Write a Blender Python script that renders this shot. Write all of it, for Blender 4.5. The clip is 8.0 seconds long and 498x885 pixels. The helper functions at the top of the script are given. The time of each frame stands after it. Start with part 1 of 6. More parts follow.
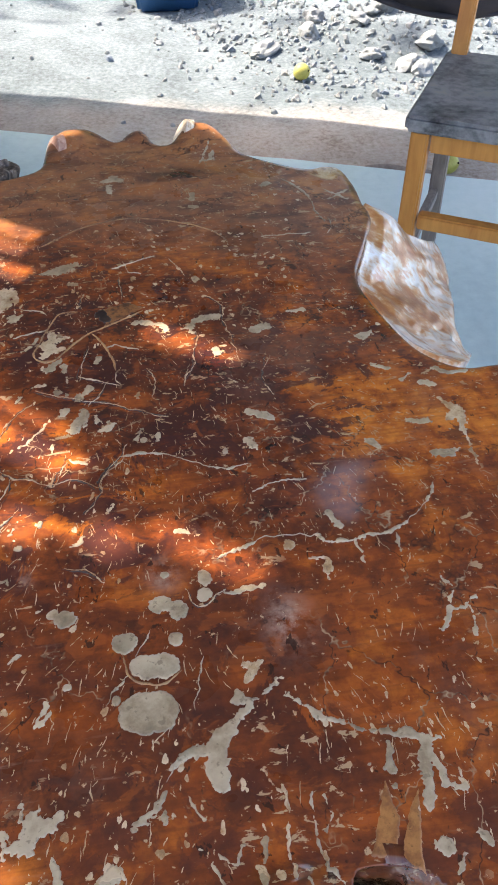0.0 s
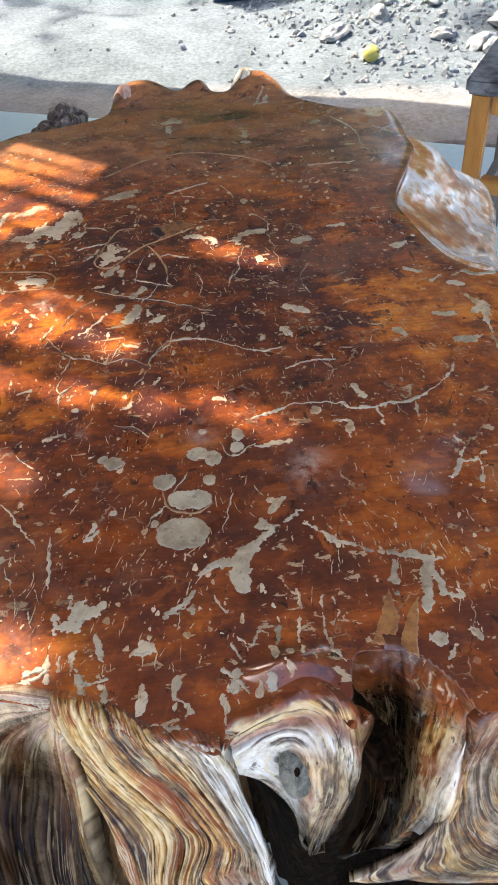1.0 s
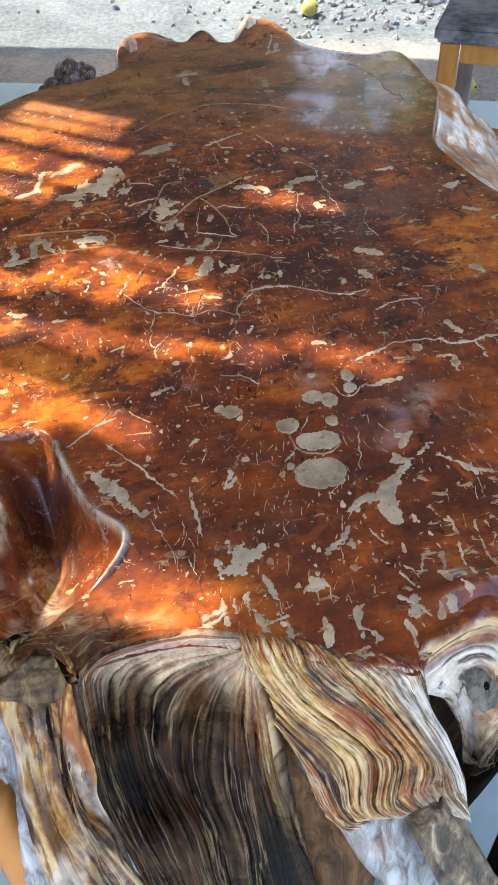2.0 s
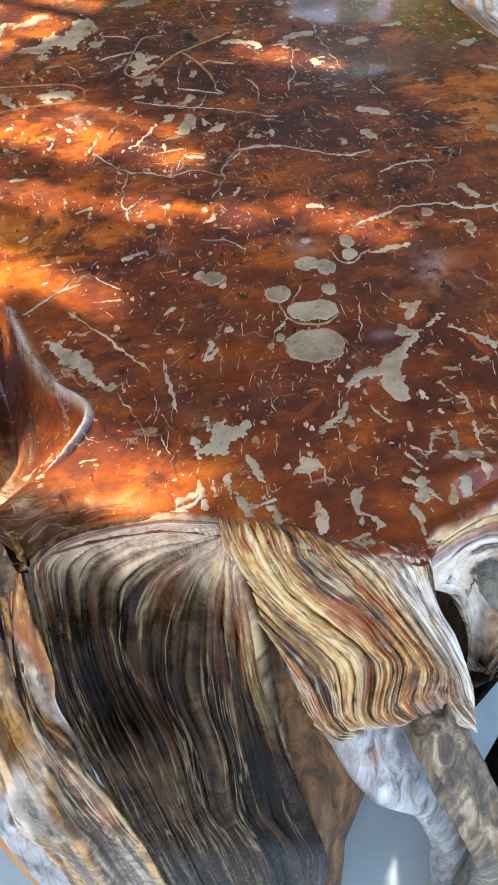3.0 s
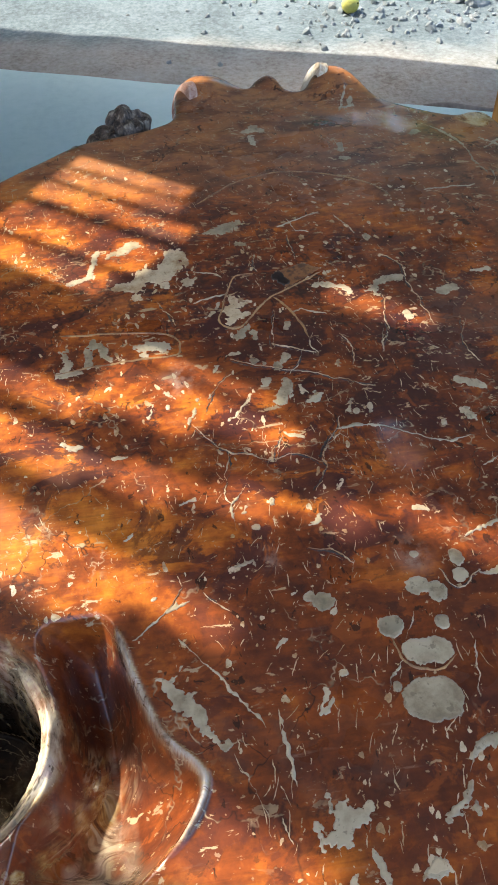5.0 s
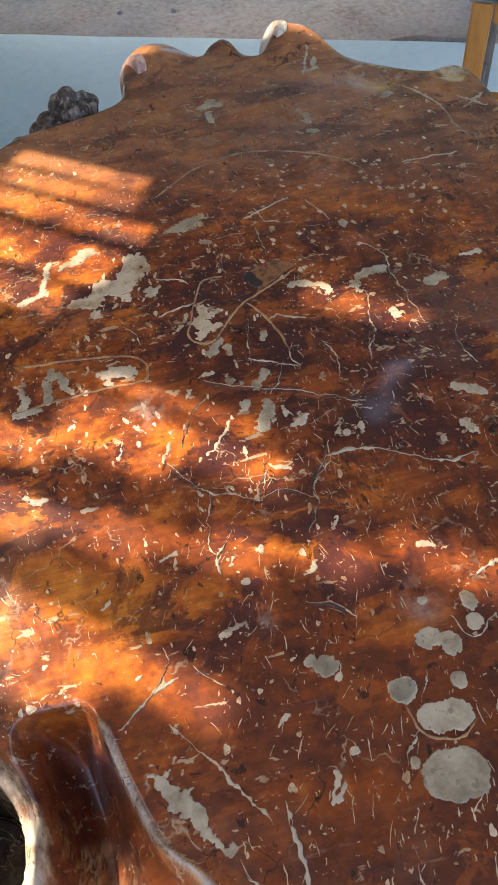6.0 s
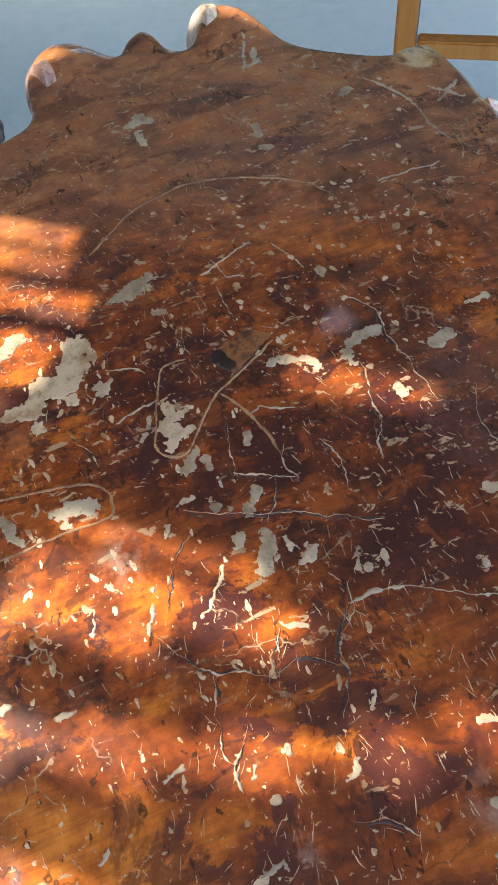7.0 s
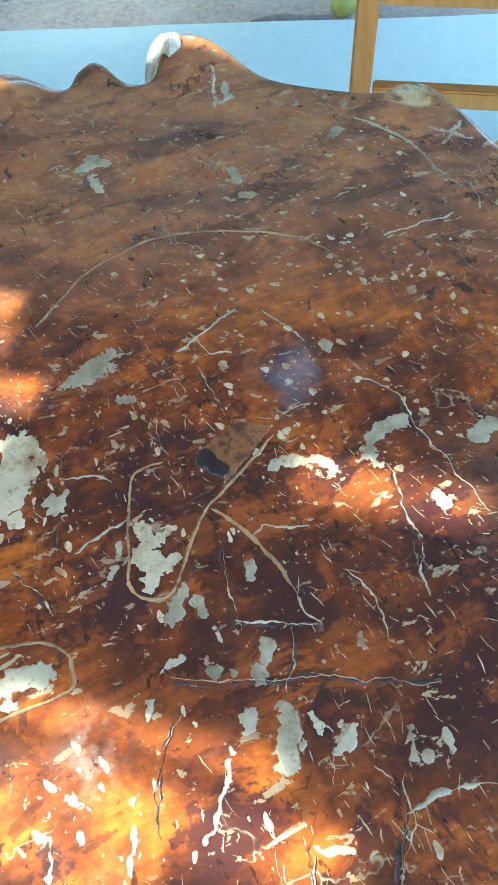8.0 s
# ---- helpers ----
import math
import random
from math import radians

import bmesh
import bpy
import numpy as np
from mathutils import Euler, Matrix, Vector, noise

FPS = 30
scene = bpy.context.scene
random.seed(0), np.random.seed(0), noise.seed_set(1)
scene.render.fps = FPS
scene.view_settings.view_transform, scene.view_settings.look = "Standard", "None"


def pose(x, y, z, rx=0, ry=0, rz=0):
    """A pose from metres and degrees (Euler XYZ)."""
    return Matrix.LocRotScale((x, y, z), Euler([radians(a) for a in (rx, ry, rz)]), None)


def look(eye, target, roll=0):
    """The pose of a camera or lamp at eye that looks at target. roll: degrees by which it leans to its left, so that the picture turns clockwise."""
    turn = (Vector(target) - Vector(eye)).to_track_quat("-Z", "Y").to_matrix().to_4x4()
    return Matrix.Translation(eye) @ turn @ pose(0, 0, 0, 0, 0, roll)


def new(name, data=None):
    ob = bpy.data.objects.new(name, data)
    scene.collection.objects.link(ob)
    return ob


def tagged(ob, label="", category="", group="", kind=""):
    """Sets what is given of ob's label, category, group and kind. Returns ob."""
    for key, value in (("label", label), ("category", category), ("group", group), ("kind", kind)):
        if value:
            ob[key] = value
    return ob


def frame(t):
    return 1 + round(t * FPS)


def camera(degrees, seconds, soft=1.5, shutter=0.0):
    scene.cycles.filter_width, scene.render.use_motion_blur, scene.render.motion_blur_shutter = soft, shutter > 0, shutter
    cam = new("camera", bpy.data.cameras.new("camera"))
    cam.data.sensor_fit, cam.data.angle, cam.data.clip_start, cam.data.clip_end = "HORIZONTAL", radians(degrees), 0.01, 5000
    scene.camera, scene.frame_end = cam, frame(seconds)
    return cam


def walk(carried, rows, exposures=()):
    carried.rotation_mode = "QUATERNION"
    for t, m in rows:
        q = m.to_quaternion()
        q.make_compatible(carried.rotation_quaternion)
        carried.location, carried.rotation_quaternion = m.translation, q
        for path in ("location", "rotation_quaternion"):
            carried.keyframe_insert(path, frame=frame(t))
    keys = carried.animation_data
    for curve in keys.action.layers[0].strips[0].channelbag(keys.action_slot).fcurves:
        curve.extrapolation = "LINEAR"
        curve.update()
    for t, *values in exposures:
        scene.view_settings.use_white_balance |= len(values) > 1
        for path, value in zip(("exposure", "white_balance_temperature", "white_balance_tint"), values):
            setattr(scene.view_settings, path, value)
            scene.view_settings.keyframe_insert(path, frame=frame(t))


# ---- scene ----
cam = camera(35.6, 8.0, soft=1.8)
PATH = [
    (0, (0.0609, -0.2402, 1.0882), (0.1621, 0.3528, 0.5015), 0.3),
    (0.5, (0.0958, -0.2999, 1.0794), (0.1466, 0.3070, 0.5006), -1.3),
    (1, (0.0722, -0.3314, 1.0643), (0.0970, 0.2705, 0.4784), -4.1),
    (1.5, (0.0080, -0.3318, 1.0622), (0.0647, 0.2604, 0.4687), -4.7),
    (2, (-0.0361, -0.3293, 1.0605), (0.0496, 0.2394, 0.4486), -3.6),
    (2.2, (-0.0403, -0.3268, 1.0500), (0.0517, 0.2323, 0.4297), -3.0),
    (3.3, (-0.0319, -0.3095, 0.9920), (0.0508, 0.1999, 0.3289), -1.9),
    (3.5, (-0.0370, -0.3028, 0.9950), (0.0420, 0.2108, 0.3352), -1.8),
    (4, (-0.0500, -0.2755, 1.0151), (0.0256, 0.2558, 0.3692), -0.9),
    (4.5, (-0.0575, -0.2373, 1.0513), (0.0197, 0.3104, 0.4187), -0.4),
    (5, (-0.0601, -0.1970, 1.0874), (0.0172, 0.3574, 0.4612), -1.4),
    (5.2, (-0.0592, -0.1886, 1.0903), (0.0172, 0.3646, 0.4624), -2.3),
    (6.3, (-0.0399, -0.1008, 1.0828), (0.0445, 0.3864, 0.4036), -6.4),
    (6.5, (-0.0500, -0.0781, 1.0840), (0.0454, 0.3927, 0.3948), -6.5),
    (7, (-0.0273, 0.0013, 1.0739), (0.0848, 0.4477, 0.3713), -7.4),
    (7.5, (0.0000, 0.0958, 1.0336), (0.1382, 0.5372, 0.3322), -5.8),
    (8, (-0.0248, 0.0886, 1.0160), (0.1604, 0.5456, 0.3360), -2.0),
]
walk(cam, [(t, look(eye, target, roll)) for t, eye, target, roll in PATH],
     [(0.0, 2.58, 6600, 11), (2.0, 2.45, 6550, 10), (3.5, 2.55, 6500, 9), (4.5, 2.48, 5900, -2), (5.0, 2.2, 6150, 3), (6.5, 2.33, 6500, 10),
      (7.0, 2.39, 6500, 8), (7.5, 2.80, 5900, -3), (8.0, 3.07, 5150, -16)])


# ---- world, sun, exposure ----
TOP = 0.735                       # height of the table's face
SUN_UP, SUN_SIDE = radians(50), Vector((-0.78, 0.62))
sun_way = Vector((SUN_SIDE.x * math.cos(SUN_UP), SUN_SIDE.y * math.cos(SUN_UP), math.sin(SUN_UP)))
world = bpy.data.worlds.new("sky")
scene.world = world
world.use_nodes = True
sky = world.node_tree.nodes.new("ShaderNodeTexSky")
sky.sky_type, sky.sun_disc, sky.sun_elevation = "NISHITA", False, SUN_UP
sky.air_density, sky.dust_density, sky.ozone_density = 0.7, 4.0, 0.4
sky.sun_rotation = math.atan2(SUN_SIDE.x, SUN_SIDE.y)
world.node_tree.nodes["Background"].inputs[1].default_value = 0.15
world.node_tree.links.new(sky.outputs[0], world.node_tree.nodes["Background"].inputs[0])
sun = new("sun", bpy.data.lights.new("sun", "SUN"))
sun.data.energy, sun.data.angle, sun.data.color = 2.5, radians(0.6), (1.0, 0.90, 0.76)
sun.matrix_world = look((sun_way * 8)[:], (0, 0, 0))


# ---- materials ----
class Nodes:
    """A short way to write node materials."""

    def __init__(self, name, rough=0.6, bump=0.0):
        self.mat = bpy.data.materials.new(name)
        self.mat.use_nodes = True
        self.tree = self.mat.node_tree
        self.shader = self.tree.nodes["Principled BSDF"]
        self.put("Roughness", rough)
        self.coord = self.add("ShaderNodeTexCoord").outputs["Object"]

    def add(self, kind, **values):
        node = self.tree.nodes.new(kind)
        for key, value in values.items():
            self.set(node.inputs[key], value)
        return node

    def set(self, socket, value):
        if isinstance(value, bpy.types.NodeSocket):
            self.tree.links.new(value, socket)
        elif isinstance(value, tuple) and len(value) == 3 and socket.type == "RGBA":
            socket.default_value = (*value, 1)
        else:
            socket.default_value = value

    def put(self, key, value):
        self.set(self.shader.inputs[key], value)

    def scaled(self, size, shift=(0, 0, 0), turn=0.0, coord=None):
        node = self.add("ShaderNodeMapping", Vector=coord or self.coord, Scale=size, Location=shift, Rotation=(0, 0, turn))
        return node.outputs[0]

    def noise(self, scale, detail=4.0, rough=0.55, warp=0.0, vector=None):
        node = self.add("ShaderNodeTexNoise", Vector=vector or self.coord, Scale=scale, Detail=detail, Roughness=rough, Distortion=warp)
        return node.outputs["Fac"]

    def cells(self, scale, vector=None, feature="F1", out="Distance"):
        node = self.tree.nodes.new("ShaderNodeTexVoronoi")
        node.feature = feature
        self.set(node.inputs["Vector"], vector or self.coord)
        node.inputs["Scale"].default_value = scale
        return node.outputs[out]

    def ramp(self, fac, *stops):
        node = self.add("ShaderNodeValToRGB", Fac=fac)
        band = node.color_ramp
        while len(band.elements) < len(stops):
            band.elements.new(0.5)
        for element, (place, colour) in zip(band.elements, stops):
            element.position = place
            element.color = (*colour, 1) if isinstance(colour, tuple) else (colour, colour, colour, 1)
        return node.outputs["Color"]

    def mix(self, fac, a, b, how="MIX"):
        node = self.tree.nodes.new("ShaderNodeMix")
        node.data_type, node.blend_type = "RGBA", how
        for socket, value in zip((node.inputs[0], node.inputs[6], node.inputs[7]), (fac, a, b)):
            self.set(socket, value)
        return node.outputs[2]

    def sums(self, a, b, how="MULTIPLY"):
        node = self.tree.nodes.new("ShaderNodeMath")
        node.operation = how
        self.set(node.inputs[0], a), self.set(node.inputs[1], b)
        return node.outputs[0]

    def attribute(self, name):
        node = self.tree.nodes.new("ShaderNodeAttribute")
        node.attribute_name = name
        return node.outputs["Fac"]

    def chance(self):
        return self.add("ShaderNodeObjectInfo").outputs["Random"]

    def island(self):
        return self.add("ShaderNodeNewGeometry").outputs["Random Per Island"]

    def relief(self, height, strength=0.3, distance=0.002):
        node = self.add("ShaderNodeBump", Height=height, Strength=strength, Distance=distance)
        self.put("Normal", node.outputs[0])


def lacquered_wood():
    """Red-brown root wood under varnish; bare and striped along its flow where the attribute raw says so."""
    n = Nodes("lacquered_root_wood")
    flow = n.scaled((4.2, 7.0, 6.0), turn=0.60)
    shake = n.add("ShaderNodeTexNoise", Vector=n.coord, Scale=24.0, Detail=4.0, Roughness=0.65).outputs["Color"]
    bent = n.mix(0.06, n.coord, shake, "ADD")
    big = n.noise(1.0, 4, 0.58, 0.8, flow)
    mid = n.mix(0.35, n.noise(26.0, 6, 0.64, 0.35, n.scaled((1.0, 1.15, 1.0), turn=0.4)), n.noise(85.0, 4, 0.65, 0.3))
    tone = n.sums(n.mix(0.68, big, mid), n.attribute("zone"), "ADD")
    calm = n.attribute("calm")
    tone = n.sums(tone, n.sums(n.sums(0.474, tone, "SUBTRACT"), n.sums(calm, 0.36)), "ADD")
    red = n.ramp(tone, (0.38, (0.052, 0.015, 0.012)), (0.44, (0.118, 0.029, 0.011)),
                 (0.50, (0.245, 0.056, 0.012)), (0.555, (0.46, 0.128, 0.015)), (0.63, (0.68, 0.225, 0.026)))
    # Dull brown far wood, lightened further for sky haze on the varnish.
    dull_haze = n.ramp(tone, (0.36, (0.130, 0.060, 0.036)), (0.50, (0.28, 0.130, 0.068)), (0.64, (0.42, 0.190, 0.082)))
    fibre = n.noise(1.0, 6, 0.7, 0.5, n.scaled((90, 190, 90), turn=1.9))
    red = n.mix(n.ramp(fibre, (0.34, 0.10), (0.50, 0.0)), red, (0.060, 0.016, 0.008))
    isle = n.noise(17.0, 7, 0.68, 0.6, n.scaled((1.0, 1.35, 1.0), (3.1, 0.4, 0), 0.3))
    patchy = n.sums(n.ramp(n.noise(4.5, 3), (0.44, 0.0), (0.56, 1.0)), n.sums(1.0, n.sums(calm, 0.5), "SUBTRACT"))
    red = n.mix(n.sums(n.ramp(isle, (0.538, 0.0), (0.566, 0.82)), patchy), red, (0.050, 0.016, 0.017))
    red = n.mix(n.sums(n.ramp(isle, (0.40, 0.62), (0.43, 0.0)), n.ramp(n.noise(5.5, 3, 0.5, 0.0, n.scaled((1, 1, 1), (2.2, 5.1, 0))), (0.46, 0.0), (0.56, 1.0))), red, (0.40, 0.095, 0.015))
    ember = n.noise(34.0, 5, 0.62, 0.5, n.scaled((1.0, 1.3, 1.0), (7.7, 2.2, 0), 0.2))
    red = n.mix(n.ramp(ember, (0.56, 0.0), (0.60, 0.40)), red, (0.36, 0.092, 0.016))
    blot = n.noise(42.0, 6, 0.66, 0.4, n.scaled((1.0, 1.2, 1.0), (1.7, 6.2, 0), 0.1))
    red = n.mix(n.sums(n.ramp(blot, (0.56, 0.0), (0.585, 0.6)), n.ramp(n.noise(6.0, 3), (0.46, 0.0), (0.58, 1.0))), red, (0.040, 0.015, 0.012))
    ray = n.noise(1.0, 4, 0.6, 0.3, n.scaled((14, 240, 30), (6, 2, 0), -0.12))
    red = n.mix(n.ramp(ray, (0.40, 0.30), (0.52, 0.0)), red, (0.075, 0.020, 0.010))
    bloom = n.noise(9.0, 6, 0.68, 0.5)
    red = n.mix(n.ramp(bloom, (0.56, 0.0), (0.74, 0.4)), red, (0.24, 0.120, 0.075))
    scuff = n.noise(1.0, 5, 0.7, 0.2, n.scaled((25, 190, 30), turn=-0.9))
    red = n.mix(n.sums(n.ramp(scuff, (0.62, 0.0), (0.72, 0.5)), n.ramp(bloom, (0.45, 0.0), (0.6, 1.0))), red, (0.34, 0.20, 0.14))
    soot = n.noise(1.0, 5, 0.62, 0.8, n.scaled((16, 34, 20), (5.2, 1.3, 0), 0.15))
    dull_haze = n.mix(n.ramp(soot, (0.52, 0.0), (0.60, 0.70)), dull_haze, (0.060, 0.034, 0.030))
    dull_haze = n.mix(n.ramp(soot, (0.36, 0.45), (0.44, 0.0)), dull_haze, (0.42, 0.130, 0.030))
    red = n.mix(n.sums(n.attribute("far"), 0.75), red, dull_haze)
    milk = n.sums(n.attribute("milk"), n.ramp(n.noise(70.0, 5, 0.7), (0.40, 0.0), (0.60, 0.75)))
    red = n.mix(milk, red, (0.52, 0.36, 0.28))
    wide = n.noise(10.0, 3, 0.6)
    crumb = n.noise(1.0, 4, 0.62, 0.5, n.scaled((85, 170, 90), turn=0.7))
    red = n.mix(n.sums(n.ramp(crumb, (0.622, 0.0), (0.645, 0.9)), n.ramp(wide, (0.42, 0.0), (0.52, 1.0))), red, (0.44, 0.31, 0.18))
    pit = n.noise(1.0, 4, 0.62, 0.5, n.scaled((130, 75, 90), (3, 8, 1), 0.2))
    red = n.mix(n.ramp(pit, (0.645, 0.0), (0.675, 0.8)), red, (0.022, 0.010, 0.008))
    dust = n.noise(1.0, 3, 0.6, 0.3, n.scaled((210, 260, 200), (9, 4, 2), 0.5))
    red = n.mix(n.sums(n.ramp(dust, (0.655, 0.0), (0.675, 0.85)), n.ramp(wide, (0.44, 1.0), (0.56, 0.25))), red, (0.48, 0.34, 0.20))
    line = n.sums(n.ramp(n.cells(17.0, bent, "DISTANCE_TO_EDGE"), (0.0, 1.0), (0.014, 0.0)), n.ramp(n.noise(11.0, 4, 0.6), (0.60, 0.0), (0.66, 0.8)))
    red = n.mix(line, red, (0.40, 0.27, 0.15))
    dark_line = n.sums(n.ramp(n.cells(9.0, bent, "DISTANCE_TO_EDGE"), (0.0, 1.0), (0.018, 0.0)), n.ramp(n.noise(6.0, 4, 0.6), (0.50, 0.0), (0.60, 0.8)))
    red = n.mix(dark_line, red, (0.030, 0.014, 0.012))
    split = n.ramp(n.cells(15.0, n.mix(0.05, n.coord, shake, "ADD"), "DISTANCE_TO_EDGE"), (0.0, 1.0), (0.012, 0.0))
    split = n.sums(split, n.ramp(n.noise(8.0, 4, 0.6, 0.0, n.scaled((1.0, 1.0, 1.0), (4.4, 9.1, 2))), (0.50, 0.0), (0.57, 0.85)))
    red = n.mix(split, red, n.ramp(n.noise(60.0, 3, 0.6), (0.47, (0.022, 0.010, 0.009)), (0.58, (0.42, 0.31, 0.19))))
    lane, run, stripe = n.attribute("lane"), n.attribute("run"), n.attribute("stripe")
    track = n.add("ShaderNodeCombineXYZ", X=lane, Y=run).outputs[0]
    grain = n.noise(120.0, 5, 0.7, 0.6)
    streak = n.noise(1.0, 6, 0.70, 0.3, n.scaled((0.55, 0.6, 1.0), coord=track))
    thread = n.noise(1.0, 5, 0.66, 0.2, n.scaled((1.7, 1.0, 1.0), (5, 3, 0), coord=track))
    vein = n.noise(1.0, 4, 0.6, 0.3, n.scaled((0.75, 0.45, 1.0), (31, 7, 0), coord=track))
    fine = n.mix(0.22, n.mix(0.50, n.mix(0.4, stripe, streak), thread), grain)
    bare = n.ramp(fine, (0.39, (0.030, 0.013, 0.007)), (0.445, (0.14, 0.062, 0.020)), (0.495, (0.38, 0.185, 0.046)),
                  (0.545, (0.56, 0.35, 0.115)), (0.62, (0.68, 0.52, 0.27)))
    rust = n.noise(1.0, 5, 0.65, 0.6, n.scaled((0.45, 0.9, 1.0), (17, 3, 0), coord=track))
    bare = n.mix(n.ramp(rust, (0.52, 0.0), (0.58, 0.85)), bare, (0.27, 0.070, 0.013))
    bare = n.mix(n.ramp(rust, (0.36, 0.8), (0.44, 0.0)), bare, (0.070, 0.034, 0.016))
    silver = n.ramp(fine, (0.39, (0.11, 0.068, 0.04)), (0.45, (0.34, 0.28, 0.20)), (0.52, (0.58, 0.54, 0.46)), (0.62, (0.74, 0.73, 0.69)))
    bare = n.mix(n.attribute("silver"), bare, silver)
    broken = n.ramp(n.noise(28.0, 4, 0.65), (0.42, 0.15), (0.58, 1.0))
    pale = n.ramp(vein, (0.470, 0.0), (0.492, 0.8), (0.508, 0.8), (0.530, 0.0))
    bare = n.mix(n.sums(pale, broken), bare, (0.62, 0.50, 0.29))
    slot = n.ramp(n.noise(1.0, 4, 0.6, 0.3, n.scaled((0.6, 0.4, 1.0), (71, 3, 0), coord=track)), (0.475, 0.0), (0.494, 0.9), (0.506, 0.9), (0.525, 0.0))
    bare = n.mix(n.sums(slot, broken), bare, (0.030, 0.014, 0.008))
    chip = n.noise(1.0, 4, 0.7, 0.2, n.scaled((2.6, 2.2, 1.0), (13, 9, 0), coord=track))
    bare = n.mix(n.ramp(chip, (0.60, 0.0), (0.64, 0.75)), bare, (0.050, 0.024, 0.012))
    bare = n.mix(n.ramp(chip, (0.36, 0.6), (0.40, 0.0)), bare, (0.66, 0.55, 0.36))
    # Mask for dark patches and for hollows whose shade is put into the colour.
    shade_and_dark = n.attribute("shade_and_dark")
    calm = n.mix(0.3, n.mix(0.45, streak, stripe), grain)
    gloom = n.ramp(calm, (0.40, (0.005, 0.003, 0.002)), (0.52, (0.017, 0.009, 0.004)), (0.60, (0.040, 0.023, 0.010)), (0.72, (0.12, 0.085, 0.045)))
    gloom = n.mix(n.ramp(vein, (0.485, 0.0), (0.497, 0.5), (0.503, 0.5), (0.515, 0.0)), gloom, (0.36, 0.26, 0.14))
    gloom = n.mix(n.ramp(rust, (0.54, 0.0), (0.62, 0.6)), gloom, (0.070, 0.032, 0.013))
    bare = n.mix(shade_and_dark, bare, gloom)
    raw = n.attribute("raw")
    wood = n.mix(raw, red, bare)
    n.put("Base Color", wood)
    worn = n.noise(11.0, 4, 0.6)
    n.put("Roughness", n.mix(raw, n.ramp(worn, (0.35, 0.24), (0.7, 0.42)), n.ramp(grain, (0.4, 0.20), (0.6, 0.36))))
    n.put("Specular IOR Level", n.mix(shade_and_dark, (0.10, 0.10, 0.10), (0.06, 0.06, 0.06)))
    n.put("Coat Weight", n.sums(n.ramp(raw, (0.1, 0.9), (0.9, 0.35)), n.ramp(shade_and_dark, (0.2, 1.0), (1.0, 0.16)))), n.put("Coat Roughness", 0.085), n.put("Coat IOR", 1.6)
    n.relief(n.mix(raw, n.noise(55.0, 3, 0.5), fine), 0.30, 0.0028)
    return n.mat


def filler(name, light, dark, scale=120.0):
    n = Nodes(name, 0.42)
    tone = n.mix(0.45, n.noise(scale, 5, 0.68), n.noise(scale * 0.3, 4, 0.6, 0.5))
    low = tuple(c * 0.62 for c in dark)
    colour = n.ramp(tone, (0.36, low), (0.44, dark), (0.54, light), (0.64, tuple(min(c * 1.12, 0.8) for c in light)))
    n.put("Base Color", n.mix(n.ramp(n.noise(scale * 3.2, 3, 0.7), (0.60, 0.0), (0.66, 0.7)), colour, low))
    n.put("Coat Weight", 0.35), n.put("Coat Roughness", 0.2)
    n.relief(n.noise(scale * 2, 4), 0.25, 0.0008)
    return n.mat


def bark_like(name, colours, scale=1.0, rough=0.6, shine=0.5, stain=0.0):
    n = Nodes(name, rough)
    n.put("Specular IOR Level", shine)
    long = n.noise(1.0, 6, 0.65, 0.8, n.scaled((150 * scale, 150 * scale, 13 * scale)))
    long = n.mix(0.18, long, n.noise(26.0 * scale, 5, 0.7, 0.6))
    colour = n.ramp(long, *zip((0.37, 0.45, 0.53, 0.62), colours))
    if stain:
        colour = n.mix(n.ramp(n.noise(14.0, 5, 0.65), (0.55, 0.0), (0.66, stain)), colour, (0.33, 0.12, 0.05))
    n.put("Base Color", colour)
    n.relief(long, 0.8, 0.004)
    return n.mat


def chair_wood(name, light, dark, rough=0.45):
    n = Nodes(name, rough)
    grain = n.noise(1.0, 5, 0.6, 0.6, n.scaled((60, 60, 6)))
    spots = n.noise(14.0, 4, 0.6)
    tone = n.mix(0.35, grain, spots)
    n.put("Base Color", n.ramp(tone, (0.33, dark), (0.62, light)))
    n.relief(grain, 0.15, 0.001)
    return n.mat


def worn_seat():
    n = Nodes("worn_dark_seat", 0.55)
    scuff = n.noise(9.0, 6, 0.7, 0.5)
    fine = n.noise(60.0, 4, 0.6)
    n.put("Base Color", n.ramp(n.mix(0.35, scuff, fine), (0.34, (0.025, 0.024, 0.024)), (0.44, (0.13, 0.13, 0.13)), (0.56, (0.27, 0.265, 0.26)), (0.72, (0.36, 0.31, 0.24))))
    n.relief(fine, 0.2, 0.001)
    return n.mat


def concrete():
    n = Nodes("grey_concrete", 0.75)
    big, fine, pits = n.noise(1.3, 5, 0.6, 0.4), n.noise(30.0, 5, 0.65), n.noise(160.0, 3)
    tone = n.mix(0.4, big, fine)
    n.put("Base Color", n.ramp(tone, (0.32, (0.50, 0.62, 0.60)), (0.5, (0.62, 0.74, 0.71)), (0.68, (0.70, 0.80, 0.77))))
    n.put("Roughness", n.ramp(big, (0.35, 0.45), (0.65, 0.8)))
    n.relief(n.mix(0.4, fine, pits), 0.25, 0.003)
    return n.mat


